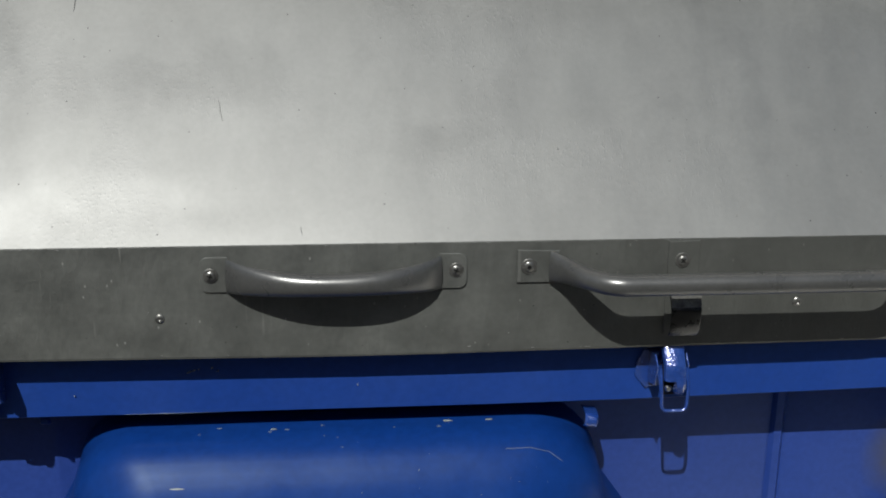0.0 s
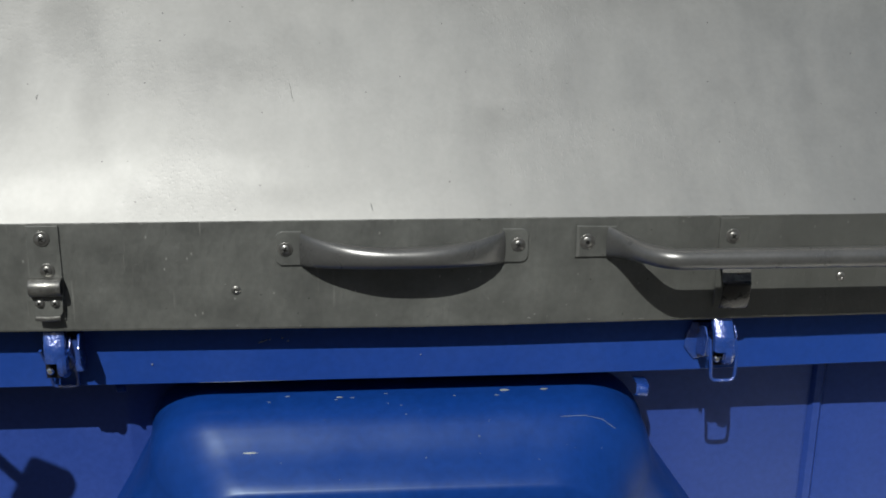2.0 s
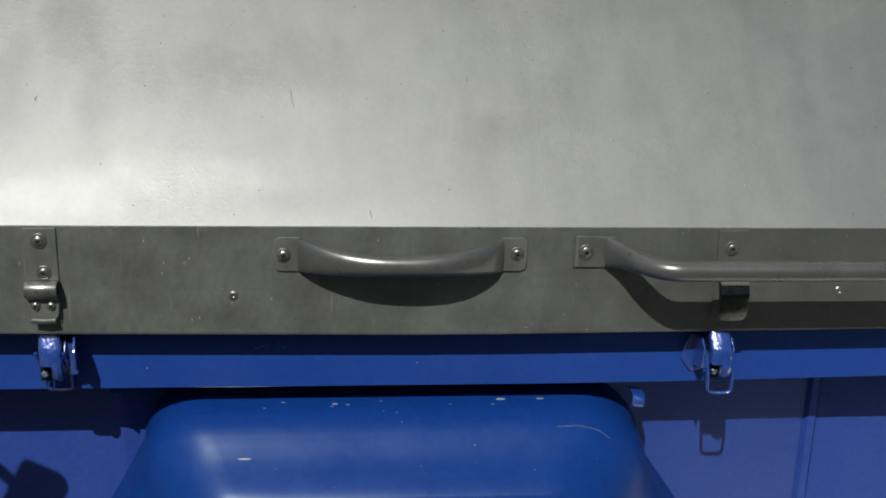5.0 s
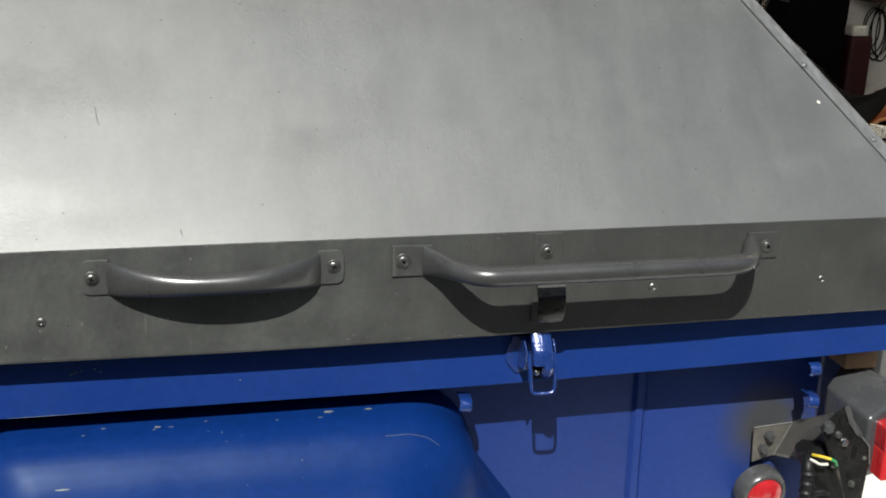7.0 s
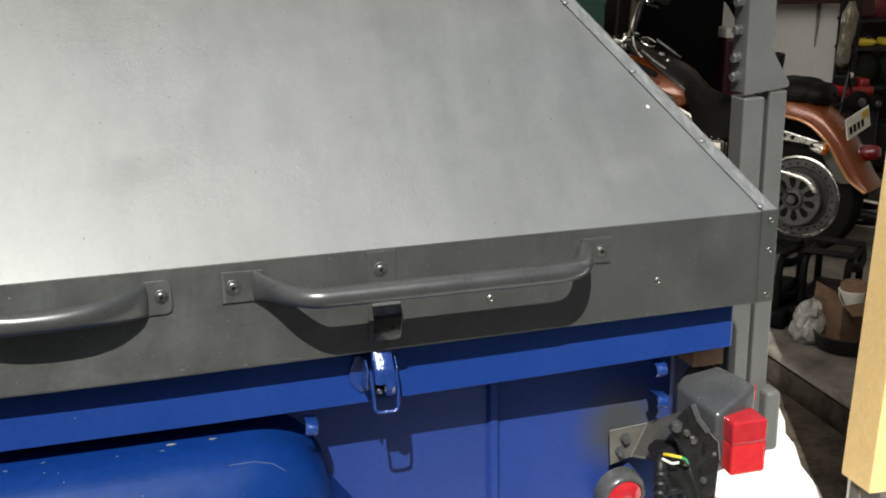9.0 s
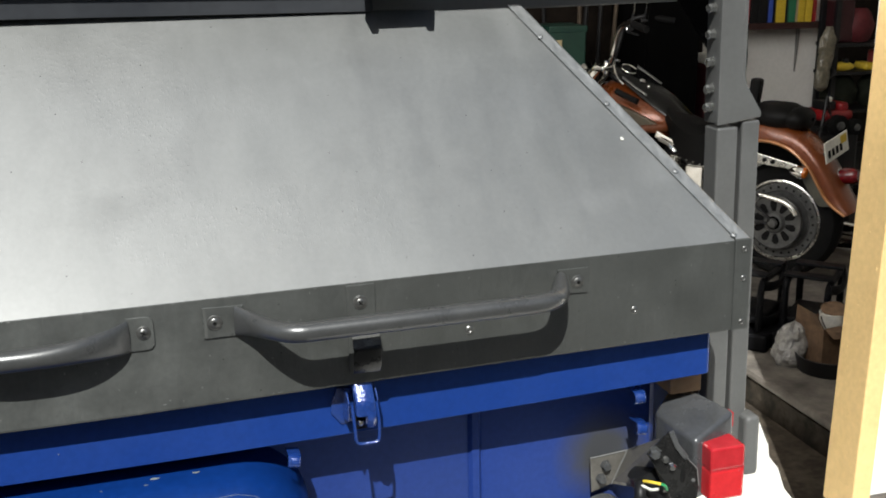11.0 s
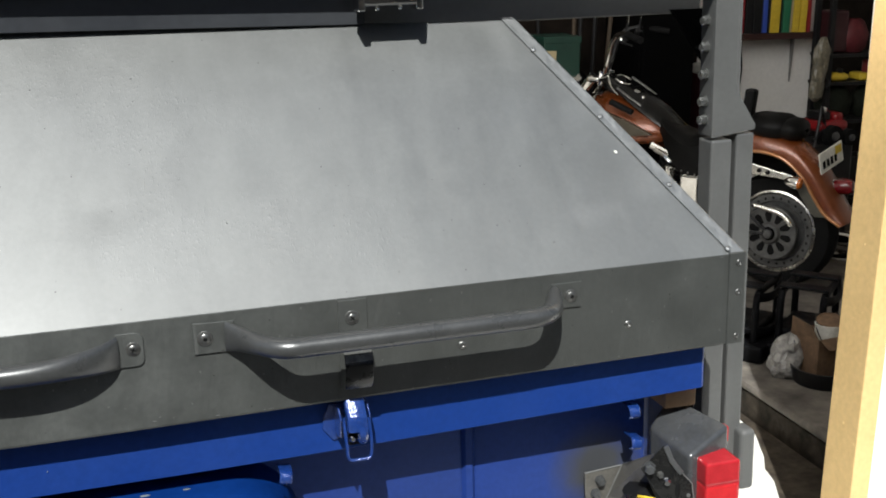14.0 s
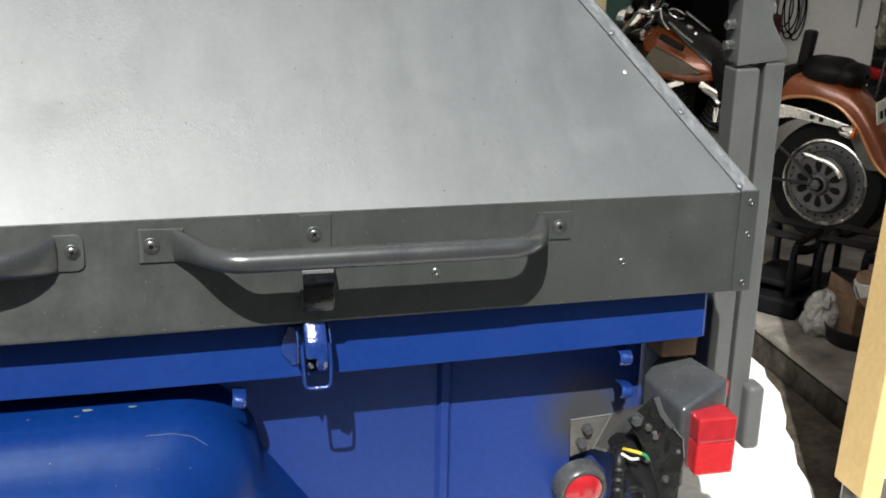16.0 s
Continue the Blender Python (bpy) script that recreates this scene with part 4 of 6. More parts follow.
def catch(x, double):
    """The catch of a latch on the skirt: a strap with a rolled lip at its foot."""
    bm = N()
    w = 0.028
    box(bm, (x - w, -0.004, 0.85), (x + w, 0.0, TOP - 0.004), 0.001)
    c = part("catch_plate", bm, M_SKIRT, cover, "grey painted latch strap with rolled steel catch")
    bm = N()
    if double:
        pts = bend([(0, *p) for p in ((0.0, 0.931), (-0.018, 0.933), (-0.029, 0.926), (-0.031, 0.913), (-0.024, 0.902), (-0.013, 0.898))], 0.007, 4)
    else:
        pts = bend([(0, *p) for p in ((-0.043, 0.916), (-0.046, 0.910), (-0.043, 0.882), (-0.038, 0.868), (-0.030, 0.858))], 0.006, 3)
        bm2 = N()
        line = bend([(0, *p) for p in ((0.0, 0.955), (-0.018, 0.953), (-0.034, 0.940), (-0.043, 0.916))], 0.006, 3)
        sheet(bm2, [[(x + u * w * 0.96, p.y, p.z) for p in line] for u in (-1.0, 1.0)], 0.003)
        # Paler steel on the ledge paints its sunlit top.
        part("ledge", bm2, M_STEEL, c, "steel ledge of catch, paler as if lit")
    rows = []
    for u in (-1.0, -0.93, 0.93, 1.0):
        rows.append([(x + u * w * (1.0 if double else 0.96), p.y + (0.0012 if abs(u) == 1 else 0.0), p.z) for p in pts])
    sheet(bm, rows, 0.003)
    # Right catch's near-black face paints the handle's shadow on it.
    part("rolled_catch", bm, M_STEEL if double else M_SATIN, c)
    if double:
        bm = N()
        prism(bm, [(x - w, -0.013, 0.904), (x + w, -0.013, 0.904), (x + w * 0.93, -0.013, 0.868), (x + w * 0.70, -0.013, 0.858), (x - w * 0.70, -0.013, 0.858), (x - w * 0.93, -0.013, 0.868)], (0, 0.004, 0), 0.001)
        part("hook_plate", bm, M_SKIRT, c)
        bm = N()
        pipe(bm, [(x - w * 0.74, -0.016, 0.858), (x, -0.017, 0.857), (x + w * 0.74, -0.016, 0.858)], [(0.004, 0.0045)] * 3, 10)
        part("hook_lip", bm, M_STEEL, c, "bright worn lip of catch")
    screw(c, (x - 0.002, -0.004, 1.004 if double else 0.992), 0.0085, 0.014)
    if double:
        screw(c, (x + 0.003, -0.004, 0.945), 0.0085, 0.013)
        screw(c, (x - 0.013, -0.0125, 0.886), 0.0065, 0.0085)
        screw(c, (x + 0.014, -0.0125, 0.886), 0.0065, 0.0085)


catch(0.829, False)
catch(-0.424, True)

# ---- rack ----
rack = thing("utility_rack", "dark grey painted steel rack over truck bed", "rack", HIGH)


def bolt(parent, at, axis, r=0.011, length=0.012, mat=None):
    bm = N()
    revolve(bm, [(0, r * 1.25), (0.002, r * 1.25), (0.002, r), (length * 0.8, r), (length, r * 0.8)], at, axis, 6)
    for f in bm.faces:
        f.smooth = False
    return part("bolt", bm, mat or M_STEEL, parent)


def rack_parts():
    bm = N()
    prism(bm, [(-1.5, 0.452, 1.5415), (0.22, 0.452, 1.5205), (0.94, 0.452, 1.5055), (1.25, 0.452, 1.494), (1.775, 0.452, 1.495), (1.775, 0.452, 1.583), (-1.5, 0.452, 1.600)], (0, 0.078, 0), 0.004)
    part("crossbar", bm, M_RACK, rack)
    # Dark strip added over the crossbar's left part, standing in for shade.
    bm = N()
    prism(bm, [(-1.5, 0.446, 1.5410), (0.22, 0.446, 1.5190), (0.955, 0.446, 1.5035), (0.955, 0.446, 1.585), (-1.5, 0.446, 1.600)], (0, 0.005, 0), 0.001)
    part("shade_strip", bm, M_DECK, rack, "dark strip standing in for shade under rack deck")
    bm = N()
    box(bm, (-1.5, 0.41, 1.60), (1.15, 0.95, 1.66), 0.004)
    box(bm, (-1.5, 0.45, 1.584), (1.12, 0.90, 1.602))
    part("deck", bm, M_DECK, rack, "black overhanging rack deck")
    # Unseen board above the deck, placed and slanted to shade the crossbar.
    part("unseen_shade_board", prism(N(), [(-1.5, 0.311, 1.755), (0.95, 0.311, 1.69), (1.06, 0.311, 1.664), (1.76, 0.311, 1.662), (1.76, 0.311, 1.715), (-1.5, 0.311, 1.785)], (0, 0.64, 0), 0.003), M_DECK, rack)
    # Gusset gets near-black in place of the deck's shade on it.
    bm = N()
    prism(bm, [(1.690, 0.436, 1.505), (1.80, 0.436, 1.505), (1.80, 0.436, 1.34), (1.781, 0.436, 1.376)], (0, 0.014, 0), 0.001)
    part("gusset", bm, M_FLAT_BLACK, rack, "gusset plate coloured black for deck's shade")
    # Unseen lip, added to shade the crossbar's end and the gusset.
    part("unseen_shade_lip", box(N(), (1.57, 0.20, 1.700), (1.72, 0.311, 1.76), 0.004), M_BLACK, rack)
    # upper post, its stop, and the lower post with a slotted second leg
    bm = N()
    prism(bm, [(1.747, 0.33, 1.212), (1.862, 0.33, 1.226), (1.863, 0.33, 1.238), (1.824, 0.33, 1.30), (1.808, 0.33, 1.34), (1.808, 0.33, 1.78), (1.747, 0.33, 1.78)], (0, 0.008, 0), 0.002)
    box(bm, (1.747, 0.336, 1.214), (1.803, 0.396, 1.78), 0.004)
    box(bm, (1.803, 0.372, 1.30), (1.842, 0.382, 1.78), 0.001)
    upper = part("upper_post", bm, M_RACK, rack)
    for z in (1.482, 1.422, 1.358, 1.295, 1.252):
        b = bolt(upper, (1.747, 0.364, z), (-1, -0.12, 0), 0.0115, 0.018, M_BOLT)
    bm = N()
    box(bm, (1.748, 0.33, 0.32), (1.803, 0.392, 1.206), 0.005)
    part("lower_post", bm, M_RACK, rack)
    bm = N()
    box(bm, (1.803, 0.365, 0.38), (1.822, 0.40, 1.19), 0.002)
    part("post_web", bm, M_RACK, rack)
    bm = N()
    box(bm, (1.817, 0.335, 0.34), (1.864, 0.40, 1.218), 0.005)
    leg = part("outer_leg", bm, M_RACK, rack)
    rivet(leg, (1.81, 0.36, 1.185), r=0.006)
    # Thin tan strip along the outer leg's right edge.
    part("tan_edge", box(N(), (1.8638, 0.380, 0.36), (1.8655, 0.398, 1.20)), M_CARD, leg, "thin tan strip along post edge")
    bm = N()
    box(bm, (1.56, 0.30, 0.22), (1.70, 0.52, 0.41), 0.006)
    box(bm, (1.60, 0.40, 0.30), (1.82, 0.52, 0.40), 0.004)
    part("bumper", bm, M_RACK, rack)
    bm = N()
    box(bm, (1.846, 0.30, 0.300), (1.890, 0.36, 0.465), 0.014, 4)
    part("bumper_end", bm, M_RACK, rack, "grey painted steel end block")
    # case latch on the deck's front edge
    bm = N()
    x0, x1 = 0.925, 1.055
    box(bm, (x0, 0.352, 1.546), (x1, 0.405, 1.63), 0.006)
    case = part("deck_latch", bm, M_CHROME, rack, "chrome draw latch")
    bm = N()
    for x in (x0 - 0.006, x1 - 0.010):
        part("latch_cheek", box(N(), (x, 0.345, 1.536), (x + 0.016, 0.40, 1.62), 0.004), M_CHROME, case)
    for x in (x0 + 0.04, x1 - 0.04):
        bm = N()
        revolve(bm, [(0, 0.005), (0.012, 0.005), (0.014, 0.003)], (x, 0.372, 1.55), (0, -0.3, -1), 10)
        part("latch_pin", bm, M_CHROME, case)


rack_parts()

# ---- tail lights ----
def tail_light():
    t = thing("tail_light", "boxy red tail light in dark grey housing on bracket", "tail light", LOW)
    bm = N()
    top = [(1.524, 0.108, 0.618), (1.606, 0.168, 0.660), (1.674, 0.016, 0.636), (1.560, -0.018, 0.592)]
    foot = [(x + 0.004, y, 0.452) for x, y, z in top]
    up = [bm.verts.new(p) for p in top]
    down = [bm.verts.new(p) for p in foot]
    bm.faces.new(up), bm.faces.new(down[::-1])
    for k in range(4):
        bm.faces.new((up[k], down[k], down[(k + 1) % 4], up[(k + 1) % 4]))
    bmesh.ops.recalc_face_normals(bm, faces=bm.faces)
    bmesh.ops.bevel(bm, geom=list(bm.edges), offset=0.011, segments=4, affect="EDGES", profile=0.5)
    for f in bm.faces:
        f.smooth = True
    part("housing", bm, M_CASE, t)
    bm = N()
    box(bm, (1.581, -0.052, 0.5325), (1.664, 0.03, 0.585), 0.006, 3)
    box(bm, (1.5825, -0.050, 0.50), (1.6625, 0.02, 0.55))
    part("lens", bm, M_RED, t, "glossy red plastic lens")
    bm = N()
    box(bm, (1.5815, -0.0515, 0.461), (1.6635, 0.03, 0.5315), 0.006, 3)
    part("lower_lens", bm, M_BRIGHTRED, t, "brighter red lower lens")
    for x, z in ((1.592, 0.480), (1.652, 0.480), (1.652, 0.528)):
        part("lens_screw", revolve(N(), [(0, 0.004), (0.0015, 0.003)], (x, -0.0515, z), (0, -1, 0), 8), M_BRIGHTRED, t)
    bm = N()
    box(bm, (1.672, 0.022, 0.594), (1.6755, 0.044, 0.628), 0.001)
    part("reflector", bm, M_RED, t)
    bm = N()
    prism(bm, [(1.491, 0.0, 0.628), (1.503, 0.0, 0.627), (1.515, 0.0, 0.588), (1.563, 0.0, 0.532), (1.569, 0.0, 0.490), (1.562, 0.0, 0.37), (1.538, 0.0, 0.37), (1.492, 0.0, 0.504), (1.442, 0.0, 0.585)], (0.002, 0.004, 0), 0.001)
    bm.transform(Matrix.Translation((0, -0.022, 0)))
    plate = part("bracket_plate", bm, M_SATIN, t, "black slotted bracket plate")
    bolt(plate, (1.460, -0.022, 0.587), (-0.3, -1, 0), 0.012, 0.018, M_HOUSING)
    bolt(plate, (1.487, -0.022, 0.566), (-0.3, -1, 0), 0.0065, 0.010, M_STEEL)
    bolt(plate, (1.503, -0.022, 0.547), (-0.3, -1, 0), 0.008, 0.011, M_CHROME)
    bolt(plate, (1.556, -0.022, 0.505), (-0.3, -1, 0), 0.004, 0.005, M_RACK)
    for c, d, w in (((1.487, 0.598), 0.010, 0.003), ((1.530, 0.520), 0.016, 0.006)):
        bm = N()
        pipe(bm, [(c[0], -0.0225, c[1] - d), (c[0], -0.0225, c[1] - d * 0.4), (c[0], -0.0225, c[1] + d * 0.4), (c[0], -0.0225, c[1] + d)], [(w * 0.6, 0.0014), (w, 0.0014), (w, 0.0014), (w * 0.6, 0.0014)], 10, up=(0, 1, 0))
        part("slot", bm, M_DARK, plate)
    bm = N()
    y = WALL - 0.012
    prism(bm, [(1.390, y, 0.503), (1.482, y, 0.509), (1.444, y, 0.430), (1.394, y, 0.416)], (0, 0.004, 0), 0.001)
    arm = part("mounting_arm", bm, M_BRACKET, t)
    bm = N()
    prism(bm, [(1.482, y, 0.509), (1.474, -0.016, 0.612), (1.502, -0.016, 0.478), (1.444, y, 0.430)], (0.002, 0.004, 0), 0.001)
    part("folded_wing", bm, M_BRACKET, arm)
    bm = N()
    pipe(bm, [(1.390, y - 0.001, 0.503), (1.436, y - 0.001, 0.506), (1.482, y - 0.001, 0.509)], 0.0016, 6)
    pipe(bm, [(1.482, y - 0.001, 0.509), (1.463, y - 0.001, 0.470), (1.444, y - 0.001, 0.430)], 0.0012, 6)
    part("worn_edge", bm, M_BARE, arm, "rubbed bare edge of bracket")
    bm = N()
    pipe(bm, [(1.5035, -0.023, 0.626), (1.5155, -0.023, 0.588), (1.5635, -0.023, 0.532), (1.5695, -0.023, 0.490)], 0.0013, 6)
    part("worn_edge", bm, M_BARE, plate, "rubbed bare edge of bracket")
    for x, z in ((1.427, 0.480), (1.416, 0.449)):
        bolt(arm, (x, y, z), (0, -1, 0), 0.0105, 0.016, M_HOUSING)
    bm = N()
    pipe(bm, [(1.497, -0.026, 0.630), (1.512, -0.026, 0.594), (1.536, -0.026, 0.562)], [(0.003, 0.006)] * 3, 8)
    part("folded_lip", bm, M_HOUSING, plate)
    for x, z in ((1.518, 0.556), (1.548, 0.545), (1.524, 0.468)):
        part("hole", revolve(N(), [(0, 0.0045), (0.0008, 0.0045)], (x, -0.0222, z), (0, -1, 0), 10), M_DARK, plate)
    bolt(plate, (1.533, -0.022, 0.447), (-0.3, -1, 0), 0.0065, 0.010, M_STEEL)
    # wiring
    bm = N()
    pipe(bm, bend([(1.448, 0.0, 0.510), (1.456, -0.020, 0.516), (1.474, -0.03, 0.513)], 0.014), 0.0034, 8)
    part("yellow_wire", bm, M_WIREY, t, "yellow wire")
    bm = N()
    pipe(bm, bend([(1.473, -0.03, 0.513), (1.484, -0.03, 0.508), (1.492, -0.024, 0.494)], 0.008), 0.0034, 8)
    part("green_wire", bm, M_WIREG, t, "green wire")
    bm = N()
    pipe(bm, bend([(1.444, 0.0, 0.500), (1.458, -0.02, 0.496), (1.470, -0.028, 0.501)], 0.012), 0.0032, 8)
    part("wire_splice", bm, M_PLATE, t, "pale wire splice")
    bm = N()
    pipe(bm, bend([(1.455, 0.03, 0.498), (1.438, -0.005, 0.488), (1.438, -0.01, 0.40), (1.445, 0.0, 0.25)], 0.03), 0.013, 12)
    for z in (0.475, 0.452, 0.43, 0.405):
        revolve(bm, [(-0.005, 0.0132), (0, 0.0165), (0.005, 0.0132)], (1.438, -0.009, z), (0, 0, 1), 12)
    part("wire_conduit", bm, M_BLACK, t)
    bm = N()
    ring = [(1.472 + 0.024 * math.cos(a), -0.012 + 0.004 * math.sin(3 * a), 0.405 + 0.022 * math.sin(a)) for a in [2 * math.pi * k / 20 for k in range(20)]]
    pipe(bm, ring, 0.007, 8, closed=True)
    part("cable_loop", bm, M_BLACK, t)
    bm = N()
    pipe(bm, [(1.462, 0.04, 0.515), (1.505, 0.02, 0.42), (1.57, 0.02, 0.25)], 0.034, 12)
    part("cable_sleeve", bm, M_BLACK, t)


def marker_light():
    t = thing("marker_light", "round red marker light in grey bezel on tub side", "marker light", LOW)
    o, ax = (1.418, WALL - 0.002, 0.347), (0.05, -1, -0.10)
    bm = N()
    revolve(bm, [(0, 0.060), (0.015, 0.060), (0.032, 0.056), (0.038, 0.051), (0.039, 0.045), (0.034, 0.042)], o, ax, 32)
    part("bezel", bm, M_HOUSING, t)
    bm = N()
    revolve(bm, [(0.028, 0.043), (0.038, 0.042), (0.045, 0.034), (0.049, 0.017), (0.050, 0.003)], o, ax, 28)
    part("lens", bm, M_RED, t, "domed red plastic lens")
    bolt(t, (1.418, WALL - 0.030, 0.399), (0, -1, 0.6), 0.0035, 0.005)


tail_light()
marker_light()

bm = N()
box(bm, (1.560, 0.10, 0.655), (1.636, 0.30, 0.700), 0.003)
b = tagged(part("wood_block", bm, M_CARD, None), "tan wooden block wedged under tub rim", "wood block")
b.matrix_world = LOW

# ---- garage ----
def curve(points, n):
    """A smooth line of n points through a few."""
    pts = [Vector(p) for p in points]
    pts = [pts[0] * 2 - pts[1]] + pts + [pts[-1] * 2 - pts[-2]]
    out = []
    for i in range(n):
        s = (len(pts) - 3) * i / (n - 1)
        k = min(int(s), len(pts) - 4)
        t = s - k
        a, b, c, d = pts[k:k + 4]
        out.append(0.5 * (2 * b + (c - a) * t + (2 * a - 5 * b + 4 * c - d) * t * t + (3 * b - a - 3 * c + d) * t ** 3))
    return out


def motorcycle():
    """A cruiser seen from behind its left flank. Local frame: x forwards, y to its right, z up, origin under the rear axle."""
    f = Vector((-0.58, 0.815, 0)).normalized()
    m = Matrix((f, Vector((-f.y, f.x, 0)), Vector((0, 0, 1)))).transposed().to_4x4()
    m.translation = (3.627, 4.478, 0.03)
    m = m @ Matrix.Scale(-1, 4, (0, 1, 0))
    bike = thing("motorcycle", "copper-orange and black cruiser motorcycle with chrome trim", "motorcycle", m)
    hub = 0.296

    def wheel(x, rim, tyre, wide):
        bm = N()
        prof = [(-wide * 0.45, rim * 0.98), (-wide * 0.5, rim + (tyre - rim) * 0.35), (-wide * 0.46, rim + (tyre - rim) * 0.75), (-wide * 0.25, tyre * 0.985), (0, tyre), (wide * 0.25, tyre * 0.985), (wide * 0.46, rim + (tyre - rim) * 0.75), (wide * 0.5, rim + (tyre - rim) * 0.35), (wide * 0.45, rim * 0.98)]
        revolve(bm, prof, (x, 0, hub), (0, 1, 0), 48, caps=False)
        w = part("wheel", bm, M_RUBBER, bike, "black tyre on pale cast disc wheel")
        bm = N()
        revolve(bm, [(-wide * 0.44, rim * 0.93), (-wide * 0.50, rim * 0.97), (-wide * 0.48, rim * 1.01), (-wide * 0.4, rim * 1.0), (wide * 0.4, rim * 1.0), (wide * 0.48, rim * 1.01), (wide * 0.50, rim * 0.97), (wide * 0.44, rim * 0.93)], (x, 0, hub), (0, 1, 0), 56, caps=False)
        part("rim", bm, M_POLISH, w)
        bm = N()
        revolve(bm, [(-wide * 0.36, rim * 0.96), (-wide * 0.43, rim * 0.91), (-wide * 0.43, rim * 0.74), (-wide * 0.36, rim * 0.71), (-wide * 0.16, rim * 0.66), (-wide * 0.12, rim * 0.3), (wide * 0.3, rim * 0.4), (wide * 0.42, rim * 0.62), (wide * 0.4, rim * 0.95)], (x, 0, hub), (0, 1, 0), 56)
        part("disc", bm, M_ALLOY, w)
        for k in range(26):
            a = 2 * math.pi * k / 26
            c = Vector((x + rim * 0.82 * math.cos(a), -wide * 0.432, hub + rim * 0.82 * math.sin(a)))
            part("disc_hole", revolve(N(), [(0, 0.0062), (0.002, 0.0062)], c, (0, -1, 0), 8), M_DARK, w)
        return w

    w = wheel(0.016, 0.203, 0.290, 0.14)
    # belt pulley with ten openings, its guard, and the axle nut
    bm = N()
    revolve(bm, [(-0.03, 0.132), (0.0, 0.135), (0.004, 0.130), (0.002, 0.112), (0.002, 0.055), (0.016, 0.045), (0.020, 0.024), (0.036, 0.022), (0.038, 0.008)], (0.02, -0.118, hub), (0, -1, 0), 44)
    pulley = part("pulley", bm, M_ALLOY, w)
    for k in range(10):
        a = 2 * math.pi * (k + 0.3) / 10
        c = Vector((0.02 + 0.083 * math.cos(a), -0.1205, hub + 0.083 * math.sin(a)))
        d = Vector((math.cos(a), 0, math.sin(a)))
        part("pulley_opening", pipe(N(), [c - d * 0.026, c - d * 0.010, c + d * 0.012, c + d * 0.026], [(0.008, 0.0016), (0.014, 0.0016), (0.018, 0.0016), (0.009, 0.0016)], 12, up=(0, 1, 0)), M_DARK, pulley)
    part("hub_cover", revolve(N(), [(0, 0.048), (0.012, 0.042), (0.020, 0.024), (0.034, 0.020)], (0.02, -0.1205, hub), (0, -1, 0), 20), M_FLAT_BLACK, w)
    bm = N()
    rows = []
    for k in range(21):
        a = radians(152 - 92 * k / 20)
        d = Vector((math.cos(a), 0, math.sin(a)))
        c = Vector((0.024, 0, hub - 0.008))
        r = 0.136 + 0.035 * max(0, (k - 12) / 8) ** 2
        rows.append([c + d * (r - 0.012 + 0.013 * math.sin(v)) + Vector((0, -0.124 - 0.013 * math.cos(v), 0)) for v in [radians(-50 + 23 * j) for j in range(10)]])
    sheet(bm, rows, 0.002)
    part("belt_guard", bm, M_POLISH, w, "chrome belt guard")
    bm = N()
    pipe(bm, [(0.02, -0.138, hub + 0.005), (0.10, -0.142, hub + 0.065), (0.22, -0.142, hub + 0.145)], 0.008, 10)
    pipe(bm, [(0.02, -0.138, hub - 0.005), (0.30, -0.142, hub - 0.012)], 0.007, 10)
    part("swingarm", bm, M_BLACK, bike)
    wheel(1.60, 0.21, 0.290, 0.10)

    # rear fender: an arched shell with a turned lip and a flared tail
    n = 34
    low = curve([(0.34, 0, 0.60), (0.24, 0, 0.665), (0.127, 0, 0.688), (0.05, 0, 0.684), (-0.018, 0, 0.664), (-0.08, 0, 0.622), (-0.137, 0, 0.562), (-0.188, 0, 0.485), (-0.24, 0, 0.42), (-0.317, 0, 0.372)], n)
    high = curve([(0.34, 0, 0.785), (0.24, 0, 0.80), (0.127, 0, 0.797), (0.05, 0, 0.785), (-0.03, 0, 0.762), (-0.12, 0, 0.705), (-0.20, 0, 0.62), (-0.26, 0, 0.53), (-0.305, 0, 0.45), (-0.35, 0, 0.392)], n)
    rows = []
    for e, c in zip(low, high):
        rows.append([e + (c - e) * max(0, math.cos(a)) ** 0.55 + Vector((0, 0.112 * math.sin(a), 0)) for a in [radians(-90 + 12 * j) for j in range(16)]])
    fend = part("rear_fender", sheet(N(), rows, 0.004), M_ORANGE, bike, "copper-orange metallic rear fender")
    for s in (-1, 1):
        part("fender_lip", pipe(N(), [e + Vector((0, s * 0.113, 0.003)) for e in low], 0.0085, 8), M_LIP, fend)
    rows = [[e + Vector((0.004, -0.108, 0)), e + Vector((0.03 * u, -0.104, -0.004)), e + Vector((0.066 * u, -0.092, -0.010))] for u, e in ((min(1, 0.1 + (k - 19) / 4), low[k]) for k in range(19, 31))]
    part("fender_liner", sheet(N(), rows, 0.002), M_LINER, fend, "grey inner face of fender")
    rows = [[e + Vector((0, 0.106, 0.03)), e + Vector((0.01, 0.100, -0.05)), e + Vector((0.03, 0.100, -0.13))] for e in low[:24]]
    part("inner_guard", sheet(N(), rows, 0.002), M_RUBBER, fend)
    # chrome strut, turn signals, tail lamp, plate
    bm = N()
    prism(bm, [(0.30, -0.135, 0.64), (0.128, -0.135, 0.634), (-0.085, -0.135, 0.594), (-0.085, -0.135, 0.570), (0.03, -0.135, 0.577), (0.128, -0.135, 0.582), (0.19, -0.135, 0.586), (0.25, -0.135, 0.572), (0.30, -0.135, 0.55)], (0, 0.016, 0), 0.004)
    strut = part("fender_strut", bm, M_POLISH, bike, "chrome fender strut")
